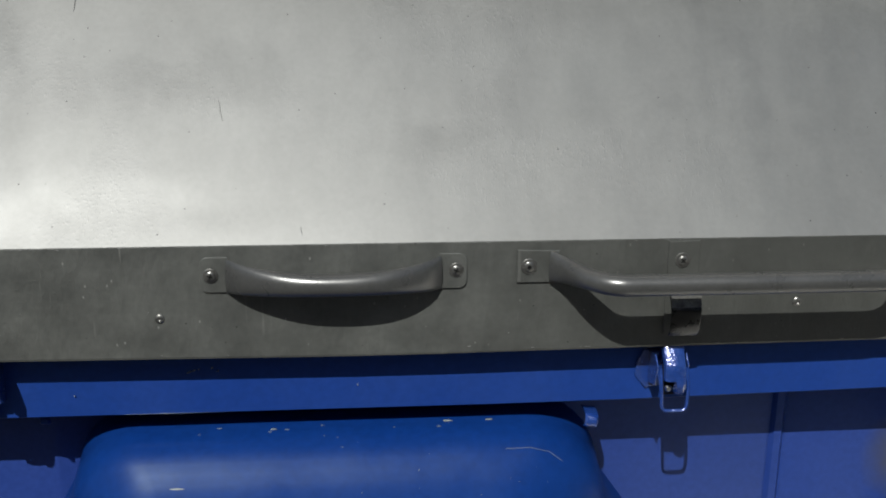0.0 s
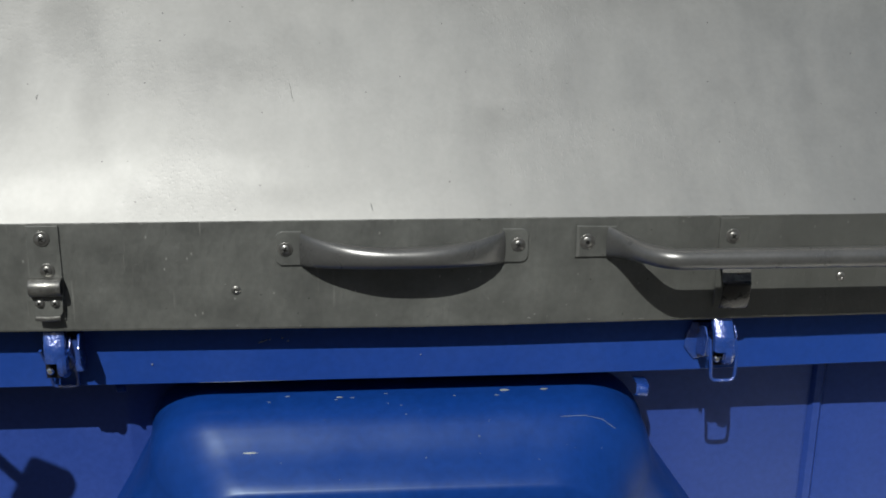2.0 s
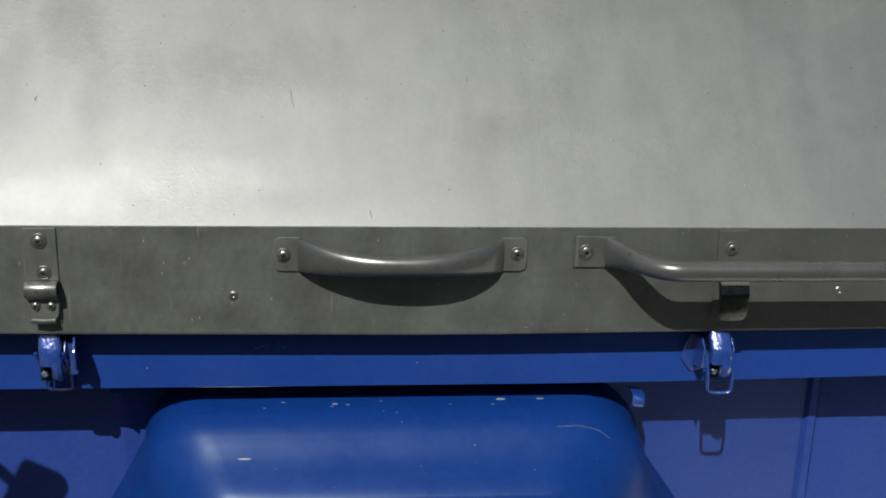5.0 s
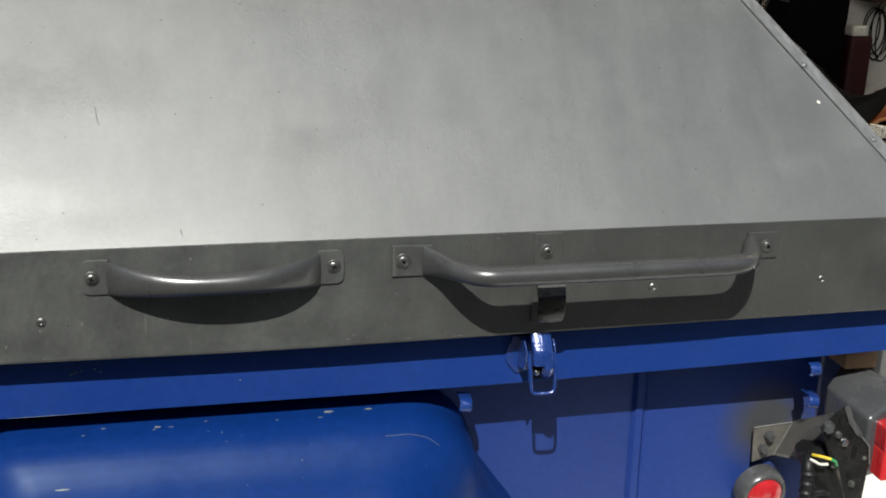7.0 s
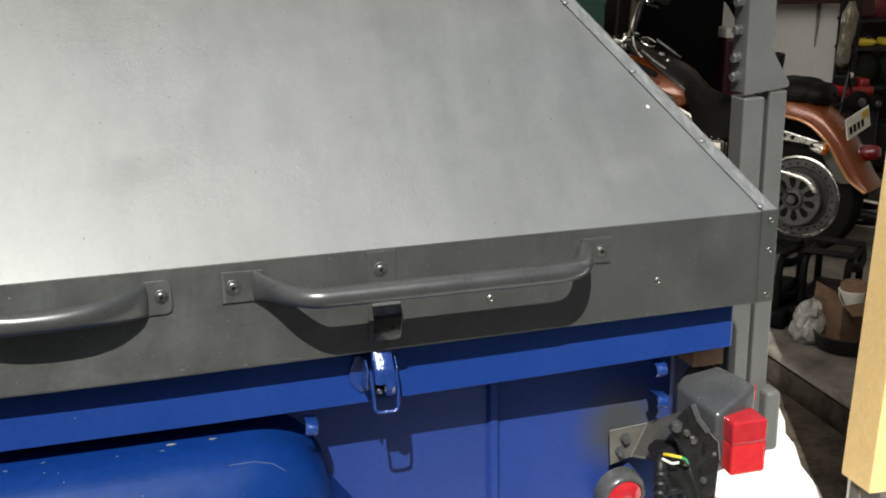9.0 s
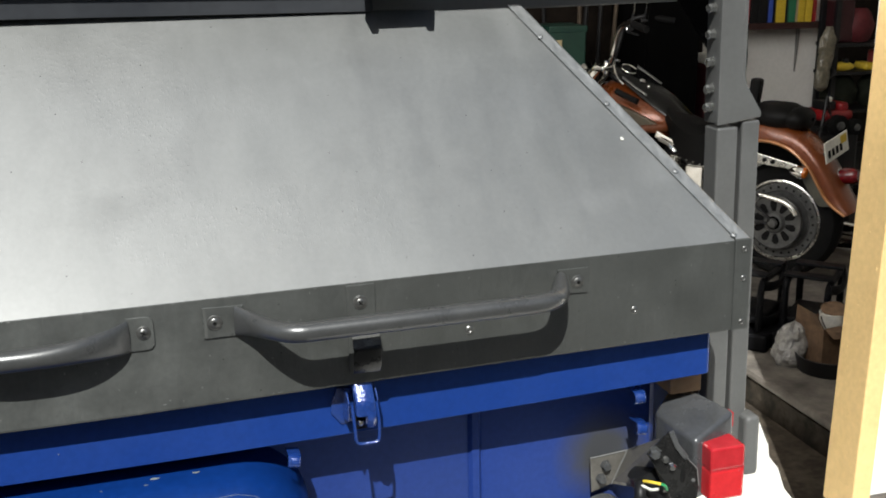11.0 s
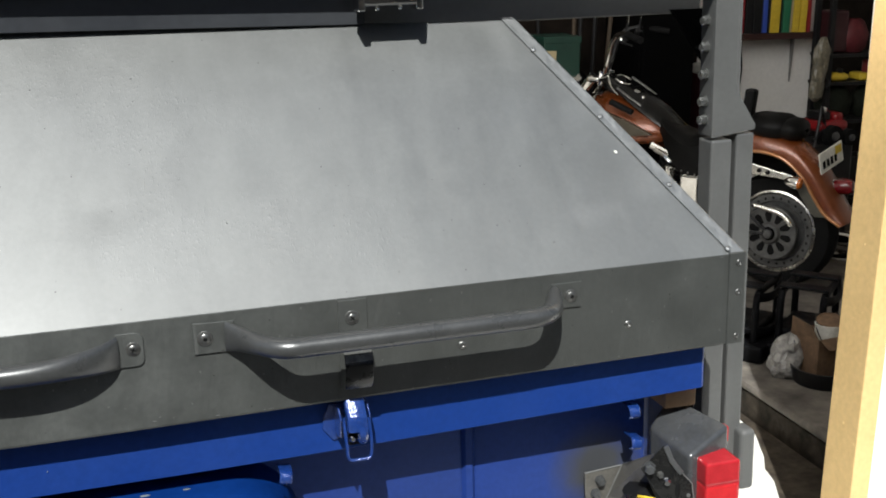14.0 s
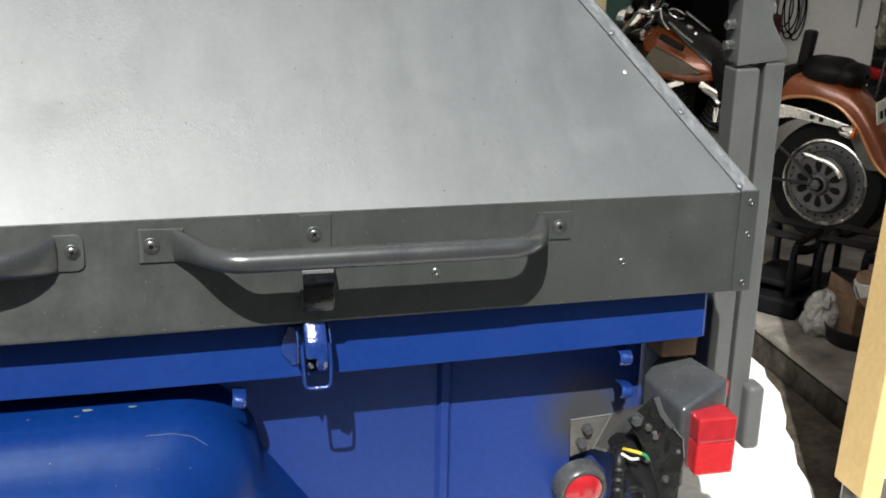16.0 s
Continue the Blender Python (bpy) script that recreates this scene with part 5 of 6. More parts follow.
    for x, z in ((0.09, 0.604), (0.045, 0.598)):
        part("strut_bolt", revolve(N(), [(0, 0.011), (0.006, 0.010), (0.009, 0.005)], (x, -0.135, z), (0, -1, 0), 12), M_DARK, strut)
    for s in (-1, 1):
        bm = N()
        revolve(bm, [(-0.02, 0.010), (0.0, 0.024), (0.035, 0.030), (0.05, 0.030)], (-0.070, s * 0.158, 0.572), (-1, 0, -0.1), 18)
        sig = part("turn_signal", bm, M_CHROME, bike)
        bm = N()
        revolve(bm, [(0.05, 0.0285), (0.062, 0.025), (0.068, 0.01)], (-0.070, s * 0.158, 0.572), (-1, 0, -0.1), 18)
        part("lens", bm, M_AMBER, sig)
    bm = N()
    revolve(bm, [(-0.03, 0.022), (0.0, 0.034), (0.02, 0.036)], (-0.225, 0.0, 0.542), (-1, 0, 0.1), 20)
    lamp = part("tail_lamp", bm, M_CHROME, bike)
    bm = N()
    revolve(bm, [(0.02, 0.034), (0.045, 0.040), (0.085, 0.038), (0.104, 0.026), (0.108, 0.010)], (-0.225, 0.0, 0.542), (-1, 0, 0.1), 20)
    part("lens", bm, M_DEEPRED, lamp, "round red tail lamp lens")
    q = Matrix.Translation((-0.27, -0.178, 0.713)) @ Matrix.Rotation(radians(14.4), 4, "Z") @ Matrix.Rotation(radians(17), 4, "X") @ Matrix.Rotation(radians(1), 4, "Y")
    bm = N()
    box(bm, (-0.003, -0.089, -0.051), (0.003, 0.089, 0.051), 0.002)
    bm.transform(q)
    plate = part("number_plate", bm, M_PLATE, bike, "pale number plate with dark bars")
    bm = N()
    for k in range(4):
        y = -0.070 + 0.030 * k
        box(bm, (-0.0052, y, -0.030), (-0.0032, y + 0.018, 0.006))
    bm.transform(q)
    part("plate_bar", bm, M_DARK, plate)
    bm = N()
    box(bm, (-0.0052, 0.032, 0.002), (-0.0032, 0.078, 0.040))
    bm.transform(q)
    part("plate_sticker", bm, M_BOOKYELLOW, plate)
    bm = N()
    pipe(bm, [(-0.17, -0.04, 0.645), (-0.22, -0.12, 0.66), (-0.262, -0.17, 0.69)], 0.010, 8)
    part("plate_stay", bm, M_BLACK, plate)
    # saddle with a studded valance, pillion pad and backrest
    ridge = curve([(0.66, 0, 0.800), (0.56, 0, 0.755), (0.46, 0, 0.735), (0.36, 0, 0.765), (0.27, 0, 0.815), (0.20, 0, 0.80)], 18)
    rows = []
    for k, c in enumerate(ridge):
        u = k / 17
        wd = 0.055 + 0.105 * math.sin(math.pi * min(1, 0.06 + u * 0.95)) ** 0.8
        drop = 0.06 + 0.15 * math.sin(math.pi * min(1, u * 1.1))
        rows.append([(c.x, wd * (1.0 if abs(math.cos(a)) > 0.8 else abs(math.cos(a)) ** 0.5) * (1 if math.cos(a) > 0 else -1), c.z - drop * (1 - max(0, math.sin(a)) ** 0.45)) for a in [math.pi * j / 16 for j in range(17)]])
    seat = part("seat", sheet(N(), rows, 0.004), M_LEATHER, bike, "black leather saddle with chrome studs")
    for k in range(3):
        part("seat_stud", revolve(N(), [(0, 0.0065), (0.004, 0.004)], (0.737 - 0.022 * k, -0.052, 0.829 - 0.016 * k), (-0.3, -0.7, 0.7), 8), M_CHROME, seat)
    for k in range(4):
        part("seat_stud", revolve(N(), [(0, 0.0065), (0.004, 0.004)], (0.525 - 0.037 * k, -0.163, 0.566 - 0.006 * k), (0, -1, 0.2), 8), M_CHROME, seat)
    for x0, ln, wd, zc, h in ((0.085, 0.125, 0.125, 0.806, 0.072), (-0.01, 0.075, 0.11, 0.800, 0.060)):
        rows = []
        for k in range(15):
            a = math.pi * k / 14
            rr = math.sin(min(math.pi * 0.985, max(0.05, a))) ** 0.6
            rows.append([(x0 + ln * math.cos(a), wd * rr * math.cos(b), zc + h * rr * math.sin(b) * (1 + 0.06 * math.sin(3 * b + k))) for b in [2 * math.pi * j / 20 for j in range(21)]])
        part("pillion_pad", sheet(N(), rows), M_LEATHER, bike)
    bm = N()
    box(bm, (-0.027, -0.03, 0.0), (0.027, 0.03, 0.17), 0.012, 2)
    bm.transform(Matrix.Translation((0.225, 0, 0.81)) @ Matrix.Rotation(radians(-6), 4, "Y"))
    part("backrest", bm, M_LEATHER, bike)
    # teardrop tank with dark inset panel, console, instruments
    spine = [(0.60, 0.70, 0.73, 0.03), (0.635, 0.69, 0.78, 0.07), (0.67, 0.68, 0.815, 0.095), (0.72, 0.67, 0.845, 0.12), (0.76, 0.668, 0.862, 0.138), (0.82, 0.666, 0.88, 0.15), (0.92, 0.668, 0.905, 0.158), (0.99, 0.69, 0.91, 0.142), (1.05, 0.74, 0.90, 0.10), (1.08, 0.79, 0.88, 0.03)]
    rows = []
    for x, z0, z1, wd in spine:
        zc = z0 + (z1 - z0) * 0.42
        rows.append([(x, wd * math.copysign(abs(math.cos(a)) ** 0.8, math.cos(a)), zc + ((z1 - zc) if math.sin(a) > 0 else (zc - z0)) * math.sin(a)) for a in [2 * math.pi * j / 28 for j in range(29)]])
    lean = Matrix.Identity(4)
    lean[2][1] = 0.27
    bm = sheet(N(), rows)
    bm.transform(lean)
    tank = part("fuel_tank", bm, M_ORANGE, bike, "copper-orange teardrop fuel tank with dark side panel")
    bm = N()
    prism(bm, [(0.678, -0.150, 0.722), (0.80, -0.158, 0.775), (0.95, -0.160, 0.822), (0.99, -0.158, 0.76), (0.95, -0.160, 0.702), (0.80, -0.158, 0.704)], (0, 0.030, 0), 0.003)
    part("side_panel", bm, M_SLATE, tank)
    # console with grey edge strips, a dial and two caps
    ridge = curve([(0.58, 0, 0.735), (0.66, 0, 0.788), (0.72, 0, 0.828), (0.82, 0, 0.886), (0.92, 0, 0.946), (1.02, 0, 0.985)], 14)
    bm = pipe(N(), ridge, [(0.062 + 0.036 * math.sin(math.pi * min(1, 0.08 + k / 14)), 0.018 + 0.014 * math.sin(math.pi * k / 13)) for k in range(14)], 16)
    bm.transform(lean)
    console = part("console", bm, M_GLOSS, tank, "glossy black tank console")
    # Grey strips paint the reflection along both console edges.
    for s in (-1, 1):
        bm = pipe(N(), [(0.775, s * 0.080, 0.880), (0.84, s * 0.084, 0.917), (0.92, s * 0.080, 0.963)], [(0.007, 0.005)] * 3, 10)
        bm.transform(lean)
        part("console_edge_sheen", bm, M_STEEL, console, "grey strip painting console edge's reflection")
    tilt = Vector((-0.5, -0.15, 1))
    for y, x, z, r in ((-0.02, 0.838, 0.917, 0.019), (-0.03, 0.795, 0.888, 0.011)):
        part("filler_cap", revolve(N(), [(-0.01, r), (0.010, r * 0.96), (0.016, r * 0.6), (0.018, r * 0.2)], (x, y, z), tilt, 18), M_CHROME, console)
    dial = part("speedometer", revolve(N(), [(-0.03, 0.042), (0.004, 0.044), (0.006, 0.020)], (0.93, 0.0, 0.972), tilt, 24), M_BLACK, console, "black dial with chrome ring")
    part("dial_ring", revolve(N(), [(0.0, 0.0445), (0.006, 0.047), (0.010, 0.044), (0.006, 0.039)], (0.93, 0.0, 0.972), tilt, 28, caps=False), M_CHROME, dial)
    part("coil_cover", pipe(N(), [(0.909, -0.165, 0.878), (0.781, -0.165, 0.833)], 0.016, 14), M_RUBBER, tank)
    part("clutch_cable", pipe(N(), curve([(0.954, -0.120, 1.006), (0.925, -0.150, 0.967), (0.892, -0.170, 0.939), (0.862, -0.175, 0.915)], 10), 0.0055, 8), M_CHROME, tank)
    # handlebar, forks, headlamp
    near = [(1.03, -0.04, 0.99), (0.985, -0.10, 1.025), (0.952, -0.14, 1.067), (0.935, -0.15, 1.118), (0.901, -0.19, 1.175), (0.86, -0.22, 1.217), (0.817, -0.24, 1.234), (0.765, -0.262, 1.238)]
    far = [(x + 0.18 * min(1, -y / 0.2), -y, z) for x, y, z in near]
    bar = part("handlebar", pipe(N(), curve(near, 30), 0.0125, 12), M_CHROME, bike, "chrome handlebar")
    # Far half in black as if unlit; only the near half is chrome.
    part("unlit_far_bar", pipe(N(), curve(far, 24), 0.0125, 12), M_BLACK, bar)
    for s in (-1, 1):
        dx = 0.0 if s < 0 else 0.18
        part("grip", pipe(N(), [(0.775 + dx, s * 0.258, 1.234), (0.66 + dx, s * 0.33, 1.215)], 0.018, 12), M_RUBBER, bar)
        part("lever", pipe(N(), [(0.82 + dx, s * 0.235, 1.215), (0.80 + dx, s * 0.27, 1.195), (0.69 + dx, s * 0.36, 1.19)], 0.006, 8), M_BLACK, bar)
        clamp = part("lever_clamp", revolve(N(), [(-0.022, 0.018), (0.022, 0.018)], (0.80 + dx, s * 0.246, 1.216), (-0.7, s * 0.6, 0), 12), M_BLACK, bar)
        part("clamp_screw", revolve(N(), [(0, 0.007), (0.006, 0.005)], (0.805 + dx, s * 0.262, 1.208), (-0.3, -1, 0.3), 8), M_CHROME, clamp)
        bm = N()
        pipe(bm, [(0.786 + dx, s * 0.24, 1.285), (0.78 + dx, s * 0.24, 1.35)], 0.005, 8)
        revolve(bm, [(-0.012, 0.03), (0.0, 0.05), (0.01, 0.045)], (0.78 + dx, s * 0.25, 1.39), (1, 0, 0.1), 18)
        mirror = part("mirror", bm, M_CHROME, bar)
        # Lower stem also black, as it sinks into the dark.
        part("mirror_stem", pipe(N(), [(0.80 + dx, s * 0.24, 1.22), (0.786 + dx, s * 0.24, 1.285)], 0.006, 8), M_BLACK, mirror)
        part("fork", pipe(N(), [(1.05, s * 0.10, 1.00), (1.60, s * 0.10, hub)], 0.026, 14), M_CHROME, bike)
        part("riser", pipe(N(), [(1.04, s * 0.05, 0.95), (1.03, s * 0.05, 1.02)], 0.020, 12), M_CHROME, bar)
        bm = N()
        revolve(bm, [(-0.03, 0.008), (0.0, 0.026), (0.04, 0.030), (0.05, 0.02)], (1.02, s * 0.21, 0.88), (-1, 0, 0), 16)
        pipe(bm, [(1.02, s * 0.10, 0.90), (1.02, s * 0.20, 0.885)], 0.008, 8)
        part("turn_signal", bm, M_CHROME, bike)
    bm = N()
    box(bm, (1.01, -0.13, 0.965), (1.08, 0.13, 0.995), 0.01)
    part("fork_yoke", bm, M_CHROME, bike)
    bm = N()
    revolve(bm, [(-0.08, 0.03), (-0.05, 0.08), (0.03, 0.095), (0.05, 0.09)], (1.24, 0, 0.92), (1, 0, 0), 22)
    part("headlamp", bm, M_CHROME, bike)
    # engine, side cover and exhaust
    for a, x in ((-22, 0.66), (22, 0.86)):
        t = Matrix.Translation((x, 0, 0.42)) @ Matrix.Rotation(radians(a), 4, "Y")
        bm = revolve(N(), [(0, 0.066), (0.205, 0.066)], (0, 0, 0), (0, 0, 1), 16)
        bm.transform(t)
        barrel = part("cylinder", bm, M_BLACK, bike)
        for k in range(9):
            bm = revolve(N(), [(0, 0.085), (0.010, 0.085)], (0, 0, 0.024 * k), (0, 0, 1), 16)
            bm.transform(t)
            part("cooling_fin", bm, M_BLACK, barrel)
        part("rocker_cover", box(N(), (x - 0.07, -0.10, 0.62), (x + 0.06, 0.10, 0.665), 0.015, 2, Matrix.Rotation(radians(a), 4, "Y")), M_CHROME, bike)
    bm = N()
    box(bm, (0.50, -0.13, 0.16), (1.0, 0.13, 0.44), 0.05, 3)
    part("crankcase", bm, M_ALLOY, bike)
    bm = N()
    box(bm, (0.385, -0.165, 0.40), (0.50, -0.11, 0.545), 0.016, 3)
    part("side_cover", bm, M_CHROME, bike, "chrome side cover")
    bm = N()
    revolve(bm, [(-0.04, 0.022), (0.0, 0.028), (0.03, 0.028), (0.034, 0.02)], (0.562, -0.15, 0.545), (0, 0, 1), 16)
    part("oil_filler", bm, M_CHROME, bike)
    bm = N()
    pipe(bm, [(0.66, -0.13, 0.645), (0.60, -0.14, 0.625), (0.56, -0.14, 0.59)], 0.012, 10)
    part("breather_pipe", bm, M_CHROME, bike)
    for z, x0 in ((0.26, 0.92), (0.17, 0.74)):
        bm = N()
        pipe(bm, bend([(x0, 0.10, 0.46), (x0 + 0.08, 0.17, 0.38), (x0 - 0.1, 0.19, z + 0.02), (0.25, 0.19, z), (-0.30, 0.19, z - 0.02)], 0.08), 0.036, 14)
        part("exhaust", bm, M_CHROME, bike)
    bm = N()
    pipe(bm, [(0.34, 0, 0.50), (0.62, 0, 0.66), (1.05, 0, 0.96)], 0.022, 10)
    pipe(bm, [(0.34, 0, 0.22), (0.98, 0, 0.16), (1.06, 0, 0.90)], 0.022, 10)
    part("frame", bm, M_BLACK, bike)
    bm = N()
    pipe(bm, [(0.50, -0.12, 0.20), (0.46, -0.22, 0.0)], 0.012, 10)
    part("kickstand", bm, M_BLACK, bike)


M_ALLOY = surface("cast_alloy", (0.11, 0.11, 0.107), 0.42, 0.5, (0.06, 0.06, 0.058), 16, 0.9)
M_POLISH = surface("polished_steel", (0.86, 0.84, 0.78), 0.26, 1.0, (0.7, 0.68, 0.62), 20, 0.5, 0.05, 80, 0.05, 60, 0.0005, 0.05)
M_GLOSS = surface("gloss_black_enamel", (0.004, 0.004, 0.0042), 0.16, 0.0, (0.007, 0.007, 0.007), 12, 0.6, specular=0.35)
M_LINER = surface("grey_fender_liner", (0.085, 0.083, 0.065), 0.7, 0.0, (0.05, 0.048, 0.04), 14, 0.6)
# Paler copy of the orange paint; the lip's highlight put into colour.
M_LIP = surface("highlit_copper_edge", (0.36, 0.15, 0.045), 0.3, 0.3, coat=0.5)
M_SLATE = surface("dark_tank_panel", (0.075, 0.062, 0.042), 0.35, 0.2, (0.05, 0.042, 0.03), 10, 0.5)
M_DEEPRED = surface("deep_red_lens", (0.13, 0.004, 0.008), 0.15, 0.0, (0.12, 0.004, 0.006), 30, 0.7, coat=0.4)
motorcycle()


M_STAND = surface("black_stand_paint", (0.003, 0.003, 0.0035), 0.5, 0.0, (0.006, 0.006, 0.007), 12, 0.6, specular=0.08)


def jack(x, y, turn):
    """A black steel stand of bent flat bars on four legs with cross plates."""
    t = thing("wheel_stand", "black steel wheel stand on garage floor", "stand", pose(x, y, 0.03, 0, 0, turn), "wheel stands")
    for s in (-1, 1):
        bm = N()
        pipe(bm, bend([(-0.15, s * 0.085, 0.0), (-0.14, s * 0.085, 0.285), (0.14, s * 0.085, 0.285), (0.15, s * 0.085, 0.0)], 0.05), 0.015, 10)
        part("side_bar", bm, M_STAND, t)
    for z in (0.27, 0.12):
        bm = N()
        line = bend([(-0.15, -0.09, z), (-0.05, -0.115, z - 0.02), (0.06, -0.115, z - 0.02), (0.15, -0.09, z + 0.02)], 0.05)
        pipe(bm, line, [(0.010, 0.020)] * len(line), 10)
        part("cross_plate", bm, M_STAND, t)
    for x0 in (-0.10, 0.10):
        part("top_plate", box(N(), (x0 - 0.035, -0.10, 0.30), (x0 + 0.035, 0.10, 0.312), 0.004), M_STAND, t)
    part("lower_plate", box(N(), (-0.14, -0.09, 0.10), (0.14, 0.09, 0.13), 0.01, 2), M_STAND, t)
    part("base", box(N(), (-0.20, -0.14, 0.0), (0.20, 0.22, 0.075), 0.012, 2), M_STAND, t)
    return t


j = jack(2.98, 3.74, 40)
copy_thing(j, pose(3.195, 3.61, 0.03, 0, 0, 44))


def plastic_bag():
    bm = N()
    rows = []
    for k in range(15):
        u = k / 14
        r = 0.074 * (1.0 + 0.22 * math.sin(math.pi * u)) * (1 - 0.45 * u ** 2) * min(1.0, (1.001 - u) * 9) ** 0.5 if k < 14 else 0.003
        row = []
        for j2 in range(33):
            a = 2 * math.pi * (j2 % 32) / 32
            d = Vector((math.cos(a), math.sin(a), u * 1.8))
            rr = r * (1 + 0.34 * noise.noise(d * 1.5) + 0.13 * noise.noise(d * 3.4))
            row.append((rr * math.cos(a), rr * math.sin(a) * 0.8, 0.165 * u + 0.022 * u * noise.noise(d * 2.5)))
        rows.append(row)
    sheet(bm, rows, smooth=False)
    ob = tagged(part("plastic_bag", bm, M_PLASTIC, None), "crumpled cloudy plastic bag on garage slab", "bag")
    ob.matrix_world = pose(2.975, 3.40, 0.03, 0, 0, 20)


plastic_bag()


M_OLDCARD = surface("stained_cardboard", (0.135, 0.078, 0.040), 0.85, 0.0, (0.065, 0.040, 0.024), 14, 0.8, 0.2, 40)


def tray():
    bm = N()
    revolve(bm, [(0.0, 0.115), (0.006, 0.120), (0.060, 0.130), (0.066, 0.133), (0.068, 0.128), (0.012, 0.116), (0.010, 0.02)], (0, 0, 0), (0, 0, 1), 28)
    ob = tagged(part("drain_pan", bm, M_BLACK, None), "shallow black plastic drain pan on garage slab", "pan")
    ob.matrix_world = pose(3.06, 3.285, 0.03)


tray()


def carton():
    t = thing("cardboard_box", "small open brown cardboard box in black pan", "box", pose(3.085, 3.355, 0.0425, 0, 0, 8))
    h = 0.165
    for lo, hi in (((-0.085, -0.08, 0), (0.085, -0.076, h)), ((-0.085, 0.076, 0), (0.085, 0.08, h)), ((-0.085, -0.076, 0), (-0.081, 0.076, h)), ((0.081, -0.076, 0), (0.085, 0.076, h)), ((-0.081, -0.076, 0), (0.081, 0.076, 0.005))):
        part("panel", box(N(), lo, hi, 0.001), M_OLDCARD, t)
    bm = N()
    prism(bm, [(-0.085, -0.078, h), (-0.085, 0.078, h), (-0.100, 0.060, h + 0.065), (-0.104, -0.050, h + 0.055)], (0.003, 0, 0))
    part("flap", bm, M_OLDCARD, t)
    bm = N()
    prism(bm, [(-0.080, -0.08, h), (0.080, -0.08, h), (0.075, -0.125, h - 0.035), (-0.070, -0.120, h - 0.03)], (0, 0.003, 0.002))
    part("flap", bm, M_OLDCARD, t)


carton()


def can():
    t = thing("paint_can", "small pale paint can with raised lid and wire handle", "can", pose(3.105, 3.345, 0.048))
    bm = N()
    revolve(bm, [(0.0, 0.048), (0.19, 0.050), (0.193, 0.053), (0.198, 0.051), (0.193, 0.046), (0.02, 0.044)], (0, 0, 0), (0, 0, 1), 26, caps=False)
    revolve(bm, [(0.0, 0.048), (0.004, 0.001)], (0, 0, 0), (0, 0, 1), 26)
    part("body", bm, M_PLATE, t)
    bm = N()
    revolve(bm, [(0.0, 0.052), (0.004, 0.053), (0.006, 0.046), (0.003, 0.044)], (0.006, 0.0, 0.207), (-0.18, -0.25, 1), 26)
    part("lid", bm, M_OLDCARD, t, "tan stained lid")
    bm = N()
    pipe(bm, [(0.053 * math.cos(a), -0.053 * math.sin(a) * 0.75, 0.185 - 0.075 * math.sin(a)) for a in [math.pi * k / 14 for k in range(15)]], 0.0022, 6)
    part("wire_handle", bm, M_BLACK, t)


can()

M_DARKRED = surface("dark_red_cover", (0.22, 0.010, 0.014), 0.5)
M_SHELF = surface("red_brown_board", (0.040, 0.013, 0.009), 0.6, 0.0, (0.022, 0.008, 0.006), 6, 0.8)
# wall shelf with a row of bright spines
sh = thing("wall_shelf", "dark wooden wall shelf on metal brackets", "shelf")
part("board", box(N(), (3.95, 5.76, 1.148), (4.66, 6.0, 1.185), 0.003), M_SHELF, sh)
for x in (4.22, 4.60):
    bm = N()
    prism(bm, [(x + 0.006, 5.999, 0.86), (x, 5.999, 1.148), (x, 5.965, 1.148), (x + 0.004, 5.990, 0.92)], (0.012, 0, 0), 0.001)
    part("bracket", bm, M_PLASTIC, sh)
spines = [(M_DARKRED, 0.05, 0.30), (M_BLACK, 0.05, 0.27), (M_BLACK, 0.066, 0.29), (M_BOOKBLUE, 0.034, 0.27), (M_BLACK, 0.012, 0.22), (M_BOOKYELLOW, 0.066, 0.25), (M_BLACK, 0.012, 0.24), (M_BOOKGREEN, 0.052, 0.26), (M_TAN, 0.012, 0.24), (M_BOOKYELLOW, 0.044, 0.29), (M_BOOKYELLOW, 0.050, 0.30), (M_REDPAINT, 0.030, 0.30)]
x = 4.085
names = {"red_paint": "red", "dark_red_cover": "dark red", "black_plastic": "black", "blue_cover": "blue", "yellow_cover": "yellow", "green_cover": "green", "tan_box_side": "tan"}
for mt, w, h in spines:
    bm = N()
    box(bm, (0, 0, 0), (w - 0.004, 0.20, h), 0.004)
    bk = tagged(part("binder", bm, mt, None), f"{names[mt.name]} binder standing on dark wall shelf", "binder", "binders on the shelf")
    bk.matrix_world = pose(x, 5.78, 1.186, 0, random.uniform(-1.5, 1.5), 0)
    x += w + 0.003


